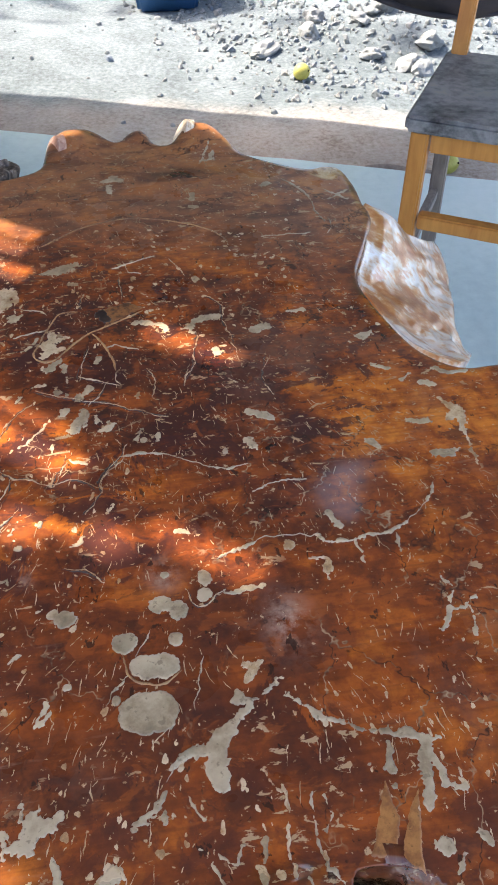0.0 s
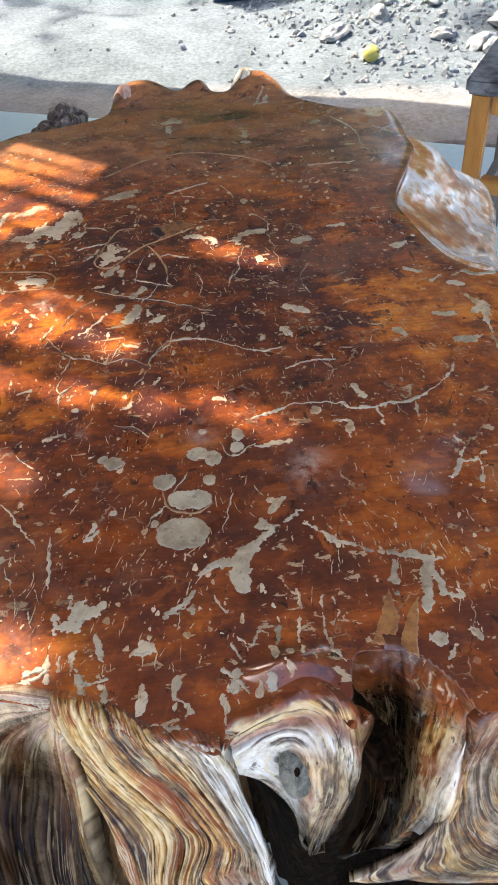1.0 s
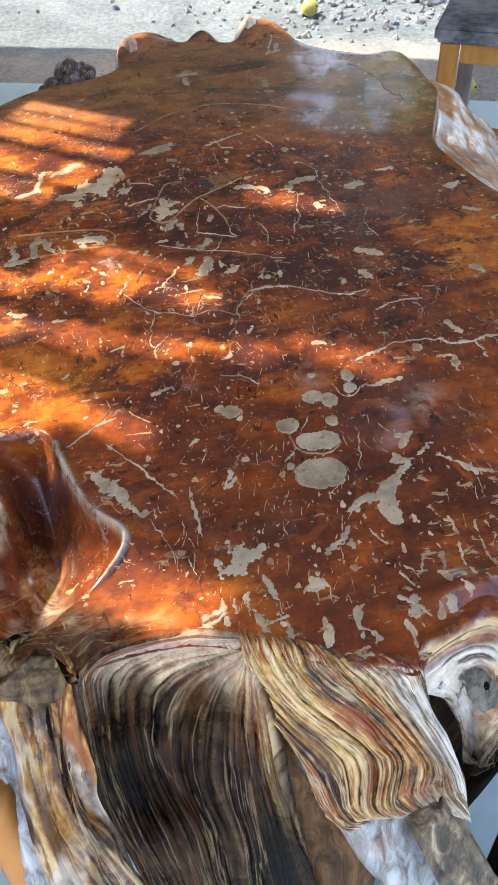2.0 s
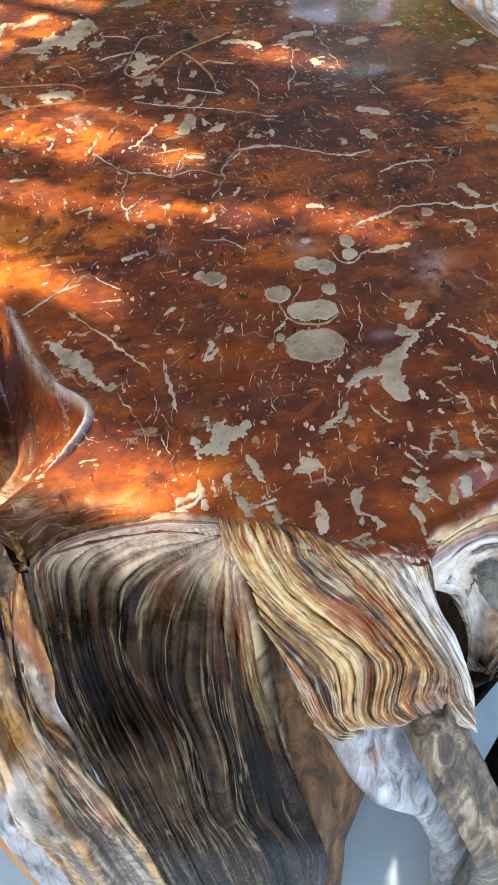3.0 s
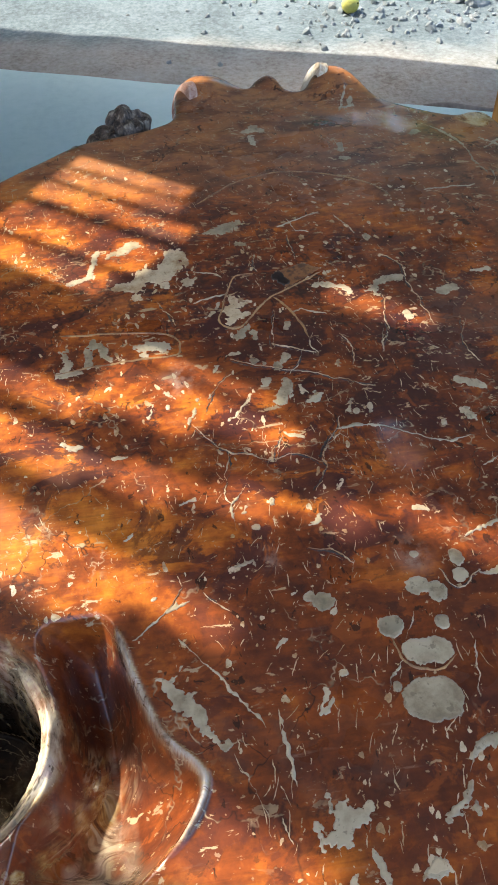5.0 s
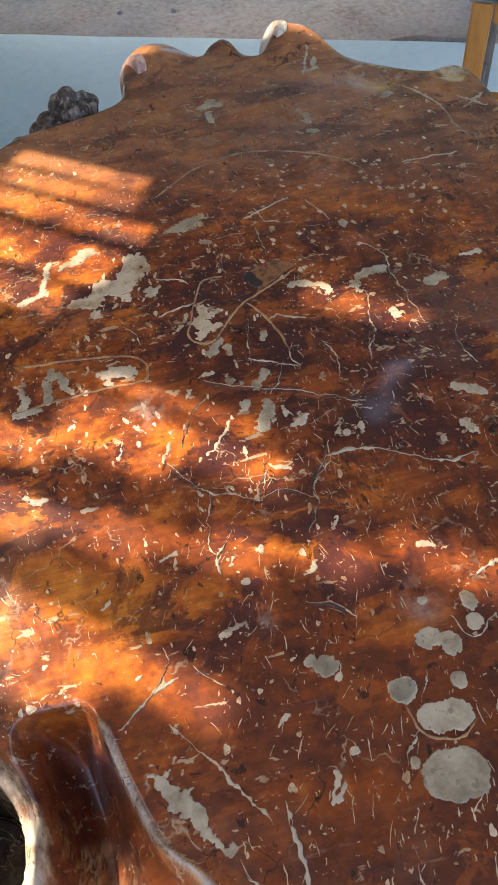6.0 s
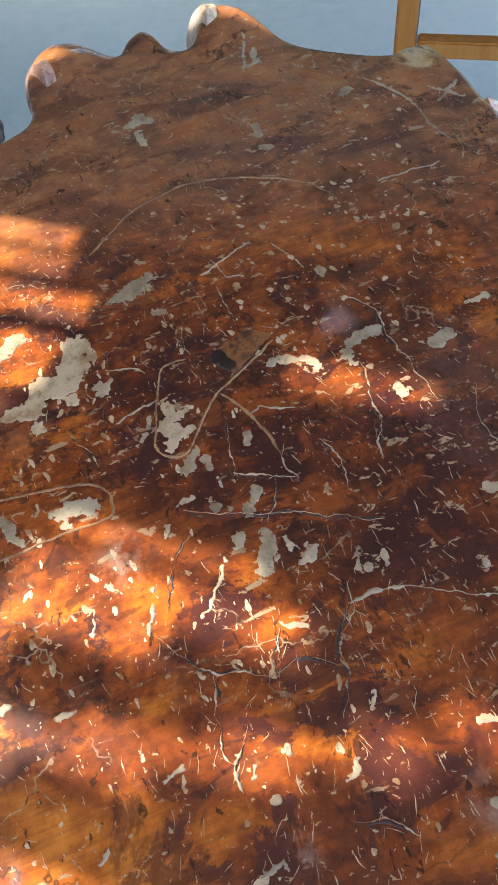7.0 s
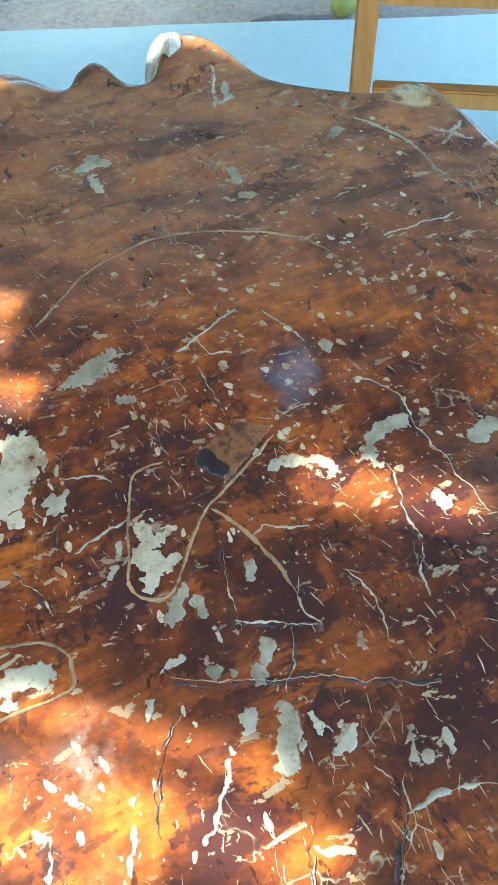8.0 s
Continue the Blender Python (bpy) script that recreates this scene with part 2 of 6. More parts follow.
def dirt():
    """Brown earth by the floor, lifted for shade; bluish dust beyond, lowered for sun."""
    n = Nodes("shade_and_sun_dirt", 0.95)
    big, mid, fine = n.noise(0.9, 5, 0.6, 0.6), n.noise(5.0, 6, 0.65), n.noise(60.0, 5, 0.7)
    tone = n.mix(0.45, n.mix(0.5, big, mid), fine)
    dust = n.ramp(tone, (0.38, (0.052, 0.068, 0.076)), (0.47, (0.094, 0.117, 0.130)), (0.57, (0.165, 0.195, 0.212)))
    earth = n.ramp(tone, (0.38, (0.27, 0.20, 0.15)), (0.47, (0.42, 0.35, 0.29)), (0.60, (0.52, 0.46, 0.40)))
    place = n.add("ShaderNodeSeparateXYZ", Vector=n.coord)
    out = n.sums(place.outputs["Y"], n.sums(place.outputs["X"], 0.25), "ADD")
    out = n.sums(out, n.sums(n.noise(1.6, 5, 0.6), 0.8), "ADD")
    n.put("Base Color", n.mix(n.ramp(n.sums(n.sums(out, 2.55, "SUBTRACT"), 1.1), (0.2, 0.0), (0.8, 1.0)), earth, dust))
    n.relief(n.mix(0.5, mid, fine), 0.5, 0.015)
    return n.mat


def stone_mix():
    n = Nodes("broken_stone", 0.9)
    own = n.island()
    n.put("Base Color", n.mix(n.noise(40.0, 5, 0.6), n.ramp(own, (0.0, (0.13, 0.15, 0.16)), (0.3, (0.17, 0.19, 0.20)), (0.55, (0.23, 0.25, 0.26)),
                              (0.8, (0.26, 0.25, 0.24)), (0.97, (0.10, 0.15, 0.24))), (0.19, 0.205, 0.21)))
    n.relief(n.noise(50.0, 5, 0.7), 0.5, 0.004)
    return n.mat


def plain(name, colour, rough=0.6, vary=0.25, scale=8.0, metal=0.0):
    n = Nodes(name, rough)
    low = tuple(c * (1 - vary) for c in colour)
    n.put("Base Color", n.ramp(n.mix(0.4, n.noise(scale, 4), n.noise(scale * 9, 4)), (0.35, low), (0.65, colour)))
    n.put("Metallic", metal)
    n.relief(n.noise(scale * 12, 4), 0.15, 0.001)
    return n.mat


def pale_spur():
    """Bleached sapwood under thick varnish, with amber and rosy patches."""
    n = Nodes("glossy_pale_sapwood", 0.3)
    tone = n.mix(0.30, n.noise(22.0, 4, 0.6, 0.4), n.noise(70.0, 5, 0.65, 0.4))
    colour = n.ramp(tone, (0.41, (0.48, 0.16, 0.04)), (0.47, (0.62, 0.29, 0.11)), (0.51, (0.74, 0.58, 0.42)), (0.56, (0.80, 0.77, 0.73)), (0.66, (0.60, 0.34, 0.16)))
    vein = n.noise(1.0, 4, 0.6, 0.6, n.scaled((70, 25, 60), turn=0.4))
    n.put("Base Color", n.mix(n.ramp(vein, (0.36, 0.25), (0.42, 0.0)), colour, (0.38, 0.18, 0.10)))
    n.put("Coat Weight", 1.0), n.put("Coat Roughness", 0.08), n.put("Coat IOR", 1.6)
    n.relief(tone, 0.5, 0.004)
    return n.mat


ROOT_WOOD, PALE_SPUR = lacquered_wood(), pale_spur()
PALE_FILLER = filler("pale_grey_filler", (0.43, 0.345, 0.225), (0.28, 0.21, 0.125), 70.0)
CREAM_FILLER = filler("cream_filler", (0.52, 0.40, 0.25), (0.34, 0.21, 0.10))
OLIVE_FILLER = filler("olive_filler", (0.36, 0.20, 0.075), (0.17, 0.075, 0.028))
DARK_STAIN = filler("dark_stain", (0.040, 0.018, 0.014), (0.014, 0.008, 0.008), 60.0)
FLECK = filler("tan_fleck", (0.54, 0.42, 0.27), (0.34, 0.20, 0.09))
DARK_PUTTY = filler("dark_brown_putty", (0.25, 0.10, 0.028), (0.075, 0.026, 0.012), 230.0)
PUTTY = filler("brown_putty", (0.36, 0.16, 0.045), (0.24, 0.095, 0.026), 160.0)
# Near black: the shade under the table is put into this colour.
SHADE_DARK_ROOT = bark_like("shade_dark_root_wood", ((0.004, 0.002, 0.001), (0.010, 0.006, 0.003), (0.022, 0.012, 0.006), (0.05, 0.028, 0.012)), 1.0, 0.9, 0.05)
BROWN_ROOT = bark_like("brown_root_wood", ((0.035, 0.016, 0.007), (0.085, 0.040, 0.015), (0.15, 0.075, 0.028), (0.24, 0.135, 0.055)), 0.8, 0.6, 0.2)
SILVER_ROOT = bark_like("silvery_root_wood", ((0.10, 0.065, 0.045), (0.30, 0.29, 0.27), (0.50, 0.52, 0.52), (0.66, 0.68, 0.69)), 0.7, 0.3, 0.5, 0.6)
KNOT = bark_like("grey_knot_wood", ((0.03, 0.028, 0.02), (0.075, 0.075, 0.058), (0.125, 0.125, 0.10), (0.20, 0.195, 0.16)), 1.2, 0.45, 0.3)
BARK = bark_like("rough_bark", ((0.012, 0.007, 0.005), (0.045, 0.028, 0.018), (0.11, 0.075, 0.05), (0.30, 0.24, 0.18)), 1.4, 0.45)
STRIPED_ROOT = bark_like("striped_root_wood", ((0.016, 0.010, 0.006), (0.07, 0.045, 0.024), (0.20, 0.14, 0.075), (0.44, 0.36, 0.24)), 0.9, 0.4)
CUT_WOOD = bark_like("pale_cut_wood", ((0.40, 0.26, 0.14), (0.58, 0.46, 0.32), (0.68, 0.58, 0.44), (0.74, 0.66, 0.54)), 1.5, 0.35)
OLIVE_ROOT = bark_like("olive_root_wood", ((0.022, 0.013, 0.007), (0.07, 0.043, 0.019), (0.14, 0.090, 0.040), (0.25, 0.18, 0.09)), 0.6, 0.35, 0.3)
ROSY_WOOD = bark_like("rosy_cut_wood", ((0.22, 0.09, 0.05), (0.36, 0.19, 0.13), (0.46, 0.28, 0.21), (0.55, 0.38, 0.30)), 1.2, 0.35)
ORANGE_WOOD = chair_wood("varnished_orange_wood", (0.62, 0.28, 0.06), (0.44, 0.165, 0.03))
GREY_WOOD = chair_wood("grey_brown_wood", (0.30, 0.25, 0.21), (0.17, 0.13, 0.11), 0.75)
SEAT = worn_seat()
CONCRETE, DIRT, STONES = concrete(), dirt(), stone_mix()


# ---- building helpers ----
def part(name, bm, material, parent=None, label="", smooth=True):
    """Links a bmesh (or a ready mesh) as one mesh object, under a thing if one is given."""
    if isinstance(bm, bpy.types.Mesh):
        mesh = bm
    else:
        mesh = bpy.data.meshes.new(name)
        bm.normal_update()
        bm.to_mesh(mesh)
        bm.free()
    if not mesh.materials:
        mesh.materials.append(material)
    mesh.polygons.foreach_set("use_smooth", [smooth] * len(mesh.polygons))
    ob = new(name, mesh)
    if parent:
        ob.parent = parent
    if label:
        ob["label"] = label
    return ob


def thing(name, at, label, category, group="", kind=""):
    ob = new(name)
    ob.matrix_world = at
    return tagged(ob, label, category, group, kind)


def box(size, at=(0, 0, 0), bevel=0.004, turn=None):
    bm = bmesh.new()
    bmesh.ops.create_cube(bm, size=1.0, matrix=Matrix.Translation(at) @ (turn or Matrix()) @ Matrix.Diagonal((*size, 1)))
    if bevel:
        bmesh.ops.bevel(bm, geom=bm.edges[:], offset=bevel, segments=2, affect="EDGES")
    return bm


def bar(a, b, width, depth, bevel=0.004):
    """A squared bar from a to b."""
    a, b = Vector(a), Vector(b)
    turn = (b - a).to_track_quat("Z", "Y").to_matrix().to_4x4()
    return box((width, depth, (b - a).length), (a + b) / 2, bevel, turn)


TABLE = np.random.default_rng(11).random((4, 256, 256))


def cloud(x, y, layer=0, octaves=4, gain=0.55):
    """Value noise in 0..1 on arrays."""
    total, weight, amount = np.zeros(np.broadcast(x, y).shape), 0.0, 1.0
    for k in range(octaves):
        u, v = np.asarray(x) * 2**k + 37.3 * k, np.asarray(y) * 2**k + 11.9 * k
        i, j = np.floor(u).astype(int), np.floor(v).astype(int)
        a, b = u - i, v - j
        a, b = a * a * (3 - 2 * a), b * b * (3 - 2 * b)
        t = TABLE[layer]
        low = t[i % 256, j % 256] * (1 - a) + t[(i + 1) % 256, j % 256] * a
        high = t[i % 256, (j + 1) % 256] * (1 - a) + t[(i + 1) % 256, (j + 1) % 256] * a
        total, weight, amount = total + amount * (low * (1 - b) + high * b), weight + amount, amount * gain
    return total / weight


def smooth_step(a, b, x):
    t = np.clip((x - a) / (b - a), 0, 1)
    return t * t * (3 - 2 * t)


def spline(points, count, closed=False):
    """Catmull-Rom through points, count steps between each two."""
    p = np.array(points, float)
    n = len(p)
    out = []
    for i in range(n if closed else n - 1):
        if closed:
            a, b, c, d = p[i - 1], p[i], p[(i + 1) % n], p[(i + 2) % n]
        else:
            a, b, c, d = p[max(i - 1, 0)], p[i], p[i + 1], p[min(i + 2, n - 1)]
        for s in np.arange(count) / count:
            out.append(0.5 * (2 * b + (c - a) * s + (2 * a - 5 * b + 4 * c - d) * s**2 + (3 * b - a - 3 * c + d) * s**3))
    if not closed:
        out.append(p[-1])
    return np.array(out)


def mesh_from(name, verts, faces, **attributes):
    mesh = bpy.data.meshes.new(name)
    mesh.from_pydata(np.asarray(verts).tolist(), [], faces)
    for key, values in attributes.items():
        mesh.attributes.new(key, "FLOAT", "POINT").data.foreach_set("value", np.asarray(values, np.float32))
    mesh.update()
    return mesh


# ---- setting: floor, ground, roof, screen ----
def edge_y(x):
    """Where the concrete floor ends."""
    return 2.366 - 0.406 * x


def concrete_floor():
    bm = bmesh.new()
    xs = np.linspace(-4, 4, 81)
    back = [bm.verts.new((x, -3.4, 0)) for x in xs]
    front = [bm.verts.new((x, edge_y(x) + 0.03 * (cloud(x * 5, 0.3) - 0.5), 0)) for x in xs]
    for i in range(80):
        bm.faces.new((back[i], back[i + 1], front[i + 1], front[i]))
    walls = bmesh.ops.extrude_face_region(bm, geom=bm.faces[:])
    bmesh.ops.translate(bm, vec=(0, 0, -0.08), verts=[v for v in walls["geom"] if isinstance(v, bmesh.types.BMVert)])
    bmesh.ops.recalc_face_normals(bm, faces=bm.faces[:])
    return tagged(part("floor", bm, CONCRETE, smooth=False), "smooth grey concrete floor with a broken outer edge", "floor", kind="structure")


def open_ground():
    near_x, near_y = np.linspace(-5, 7, 170), np.linspace(-4.5, 9, 190)
    far = np.array([12, 25, 60, 160, 400, 1200])
    xs = np.concatenate([-far[::-1], near_x, far])
    ys = np.concatenate([-far[::-1], near_y, far])
    gx, gy = np.meshgrid(xs, ys, indexing="ij")
    near = (np.abs(gx) < 9) & (np.abs(gy) < 10)
    lumps = 0.05 * (cloud(gx * 1.4, gy * 1.4, 0, 5) - 0.5) + 0.03 * (cloud(gx * 0.5, gy * 3.0, 1, 3) - 0.5)
    heap = 0.16 * smooth_step(2.7, 3.6, gy) * smooth_step(0.35, 1.5, gx) * smooth_step(6.5, 4.5, gy)
    under = smooth_step(0.10, 0.0, gy - edge_y(gx))
    z = np.where(near, -0.035 + (lumps + heap) * (1 - under) - 0.02 * under, -0.035)
    n, m = gx.shape
    faces = [(i * m + j, (i + 1) * m + j, (i + 1) * m + j + 1, i * m + j + 1) for i in range(n - 1) for j in range(m - 1)]
    mesh = mesh_from("ground", np.stack([gx, gy, z], -1).reshape(-1, 3), faces)
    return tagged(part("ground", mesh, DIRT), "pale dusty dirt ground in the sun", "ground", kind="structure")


def bend_y(x):
    """Where the flat roof turns down into the awning."""
    return 2.40 - 0.45 * x


def roof():
    """A flat sheet roof with one missing sheet, and an awning that slopes down along the floor's edge."""
    # Unseen; its extent is set by ground shade and reflections in the table.
    bm = bmesh.new()

    def sheet(*corners):
        bm.faces.new([bm.verts.new(c) for c in corners])

    marks = (-3.25, -2.6, -2.0, -1.4, -0.75, -0.2, 0.3, 0.80, 0.93, 1.5, 2.0, 2.5, 3.0)
    for a, b in zip(marks, marks[1:]):
        # Left sheets are added only to shade ground and hide a sky streak.
        back = -0.6 if a >= -0.75 else 2.0
        if a == 0.80:
            sheet((a, back, 2.75), (b, back, 2.75), (b, 1.78, 2.75), (a, 1.78, 2.75))
            sheet((a, 1.93, 2.75), (b, 1.93, 2.75), (b, bend_y(b), 2.75), (a, bend_y(a), 2.75))
        else:
            sheet((a, back, 2.75), (b, back, 2.75), (b, bend_y(b), 2.75), (a, bend_y(a), 2.75))
        sheet((a, bend_y(a), 2.75), (b, bend_y(b), 2.75), (b, bend_y(b) + 0.86, 1.90), (a, bend_y(a) + 0.86, 1.90))
    rim = bmesh.ops.extrude_face_region(bm, geom=bm.faces[:])
    bmesh.ops.translate(bm, vec=(0, 0, 0.03), verts=[v for v in rim["geom"] if isinstance(v, bmesh.types.BMVert)])
    bmesh.ops.recalc_face_normals(bm, faces=bm.faces[:])
    return tagged(part("ceiling", bm, plain("roof_sheet", (0.17, 0.165, 0.16), 0.7), smooth=False), "unseen grey sheet roof with a sloping awning over the stall", "roof", kind="structure")


# Gaps of the added plank screen: from and to along the screen, bottom and top of the opening.
GAPS = ((-0.144, -0.108, 1.45, 2.02), (-0.070, -0.026, 1.45, 1.84), (-0.046, -0.026, 1.84, 1.91), (0.000, 0.026, 1.45, 1.75), (0.012, 0.036, 1.75, 1.82),
        (0.028, 0.052, 1.82, 1.89), (0.046, 0.068, 1.89, 1.95), (0.068, 0.0875, 1.93, 2.04), (0.044, 0.064, 1.45, 1.72), (0.062, 0.104, 1.68, 1.80), (0.080, 0.104, 1.80, 1.875),
        (0.112, 0.121, 1.69, 1.84), (0.152, 0.180, 1.45, 1.64), (0.187, 0.226, 1.45, 1.655), (0.228, 0.250, 1.79, 1.91), (0.238, 0.262, 1.45, 1.66), (0.269, 0.288, 1.45, 1.63), (0.293, 0.312, 1.45, 1.62))


def sun_band_screen():
    """Added screen of upright planks beside the stall, unseen; its gaps shape sunlight."""
    board = chair_wood("weathered_plank", (0.26, 0.20, 0.15), (0.14, 0.10, 0.07), 0.8)
    screen = thing("unseen_sun_screen", Matrix(), "added unseen screen of weathered upright planks with gaps shaping the sun", "wall", kind="structure")
    along, out = Vector((0.62, 0.78, 0)).normalized(), Vector((SUN_SIDE.x, SUN_SIDE.y, 0)).normalized()

    def plank(a, b, low, high):
        turn = Matrix((along, -out, (0, 0, 1))).transposed().to_4x4()
        middle = out * 1.0 + along * ((a + b) / 2) + Vector((0, 0, (low + high) / 2))
        part("plank", box((b - a, 0.022, high - low), middle, 0.0, turn), board, screen, smooth=False)

    cuts = sorted({-2.2, -1.6, -1.0, -0.5, 0.46, *(g[0] for g in GAPS), *(g[1] for g in GAPS)})
    for a, b in zip(cuts, cuts[1:]):
        holes = sorted((g[2], g[3]) for g in GAPS if g[0] < (a + b) / 2 < g[1])
        low = 0.0
        for bottom, top in holes:
            if bottom - low > 0.01:
                plank(a, b, low, bottom)
            low = top
        plank(a, b, low, 2.95)
    # Second run shades the left ground; its openings light the far knobs.
    corner, end = out * 1.0 + along * 0.46, Vector((-1.15, 3.25, 0))
    side = end - corner
    turn = side.to_track_quat("Y", "Z").to_matrix().to_4x4()
    side.normalize()
    marks = (0.0, 0.03, 0.085, 0.12, 0.155, 0.21, 0.4, 0.6, 0.8, 1.0, 1.2, 1.4, 1.6, 1.8, 2.0, 2.2, 2.36)
    for k, (a, b) in enumerate(zip(marks, marks[1:])):
        for low, high in {0: ((0, 1.40), (1.53, 2.95)), 1: ((0, 1.50), (1.575, 2.95)), 4: ((0, 1.735), (1.87, 2.95))}.get(k, ((0, 2.95),)):
            part("plank", box((0.022, b - a, high - low), corner + side * ((a + b) / 2) + Vector((0, 0, (low + high) / 2)), 0.0, turn), board, screen, smooth=False)


# ---- the root-wood table ----
BACK_EDGE = [(-0.24, 0.41), (-0.181, 0.465), (-0.152, 0.488), (-0.116, 0.515), (-0.076, 0.526), (-0.046, 0.535), (-0.024, 0.552),
             (-0.016, 0.60), (0.004, 0.631), (0.028, 0.631), (0.055, 0.602), (0.069, 0.615), (0.085, 0.62), (0.097, 0.592),
             (0.113, 0.586), (0.129, 0.609), (0.147, 0.624), (0.172, 0.590), (0.19, 0.553), (0.223, 0.523), (0.248, 0.508), (0.265, 0.511)]
RIGHT_EDGE = [(0.281, 0.503), (0.286, 0.47), (0.285, 0.43), (0.285, 0.40), (0.267, 0.352), (0.246, 0.302), (0.247, 0.268), (0.258, 0.216),
              (0.269, 0.191), (0.290, 0.173), (0.325, 0.171), (0.375, 0.15), (0.40, 0.06), (0.395, -0.06), (0.36, -0.15), (0.30, -0.19)]
FRONT_EDGE = [(0.24, -0.196), (0.222, -0.193), (0.208, -0.182), (0.196, -0.176), (0.180, -0.178), (0.172, -0.178), (0.164, -0.161),
              (0.152, -0.148), (0.137, -0.143), (0.124, -0.143), (0.119, -0.155), (0.116, -0.166), (0.097, -0.163), (0.080, -0.167),
              (0.066, -0.174), (0.054, -0.184), (0.038, -0.173), (0.025, -0.176), (0.012, -0.168), (-0.004, -0.161), (-0.019, -0.155),
              (-0.041, -0.148), (-0.065, -0.147), (-0.083, -0.149), (-0.094, -0.150), (-0.102, -0.142), (-0.112, -0.132), (-0.123, -0.138)]
LEFT_EDGE = [(-0.16, -0.135), (-0.21, -0.12), (-0.27, -0.09), (-0.31, 0.0), (-0.32, 0.14), (-0.30, 0.28)]
RIM = spline(BACK_EDGE + RIGHT_EDGE + FRONT_EDGE + LEFT_EDGE, 8, closed=True)


def inside(x, y):
    """Whether points lie within the rim."""
    hit = np.zeros(x.shape, bool)
    for (ax, ay), (bx, by) in zip(RIM, np.roll(RIM, -1, 0)):
        if ay != by:
            cross = ((ay > y) != (by > y)) & (x < (bx - ax) * (y - ay) / (by - ay) + ax)
            hit ^= cross
    return hit


def nearest_rim(x, y):
    """Distance to the rim, and the nearest place on it."""
    best, px, py = np.full(x.shape, 9.0), np.zeros(x.shape), np.zeros(x.shape)
    for a, b in zip(RIM, np.roll(RIM, -1, 0)):
        d = b - a
        s = np.clip(((x - a[0]) * d[0] + (y - a[1]) * d[1]) / (d @ d + 1e-12), 0, 1)
        qx, qy = a[0] + s * d[0], a[1] + s * d[1]
        r = np.hypot(x - qx, y - qy)
        closer = r < best
        best, px, py = np.where(closer, r, best), np.where(closer, qx, px), np.where(closer, qy, py)
    return best, px, py


# Along the hollow: place, its outer side, its floor, the ridge's crest, its depth.
HOLLOW = spline([(-0.127, -0.150, -0.128, -0.112, 0.012), (-0.116, -0.147, -0.122, -0.100, 0.030), (-0.098, -0.142, -0.113, -0.077, 0.040),
                 (-0.076, -0.137, -0.109, -0.067, 0.045), (-0.054, -0.133, -0.110, -0.084, 0.050), (-0.022, -0.131, -0.114, -0.096, 0.055),
                 (0.004, -0.134, -0.118, -0.104, 0.034), (0.013, -0.126, -0.119, -0.114, 0.0)], 14)
STEPS = HOLLOW[:, 0]


def gutter(x, y):
    """Depth of the hollow between the ridge and the ring at the front left, and of the ring's hole."""
    left, low, crest, depth = (np.interp(y, STEPS, HOLLOW[:, k]) for k in (1, 2, 3, 4))
    right_side = np.clip((x - low) / (crest - low), 0, 1)
    left_side = np.clip((low - x) / (low - left), 0, 1)
    drop = np.where(x > low, depth * (1 - right_side) ** 0.75, depth * (1 - left_side**2) + 0.016 * left_side**2)
    drop = np.where(x < left, 0.016 * np.clip(1 - (left - x) / 0.009, 0, 1), drop) * smooth_step(STEPS[0], STEPS[0] + 0.014, y) * smooth_step(STEPS[-1], STEPS[-1] - 0.004, y)
    drop = np.where((y < STEPS[0]) | (y > STEPS[-1]) | (x > crest), 0, drop)
    lip = 0.0042 * np.exp(-(((x - crest) / 0.0025) ** 2)) * smooth_step(-0.112, -0.095, y) * smooth_step(0.008, -0.006, y)
    drop = drop - lip
    ring = np.hypot((x + 0.200) / 0.064, (y + 0.042) / 0.057)
    hole = 0.10 * smooth_step(0.95, 0.80, ring)
    fall = 0.012 * smooth_step(1.10, 1.02, ring) - 0.004 * np.exp(-(((ring - 0.99) / 0.035) ** 2))
    return np.where(np.maximum(fall, hole) > 0.0002, np.maximum(drop, np.maximum(fall, hole)), drop), ring, lip


def face_height(x, y):
    """Height of the table's face."""
    x, y = np.asarray(x, float), np.asarray(y, float)
    away, _, _ = nearest_rim(x, y)
    round_off = 0.009
    k = np.clip(1 - away / round_off, 0, 1)
    joined = smooth_step(-0.10, -0.125, y) * smooth_step(-0.14, -0.12, x) * smooth_step(0.25, 0.22, x)
    drop = round_off * 0.7 * (1 - np.sqrt(1 - k * k * 0.98)) * (1 - joined)
    knobs = sum(h * np.exp(-((x - a) ** 2 + (y - b) ** 2) / (2 * r * r)) for a, b, r, h in ((0.012, 0.605, 0.020, 0.010), (0.084, 0.607, 0.012, 0.006), (0.152, 0.600, 0.022, 0.012)))
    knobs = knobs + 0.009 * np.exp(-(((x - 0.094) / 0.019) ** 2) - ((y + 0.147) / 0.0085) ** 2)
    waves = 0.0016 * (cloud(x * 17, y * 17, 2, 2) - 0.5) * smooth_step(0.0, 0.03, away)
    return TOP - drop + knobs + waves - gutter(x, y)[0]


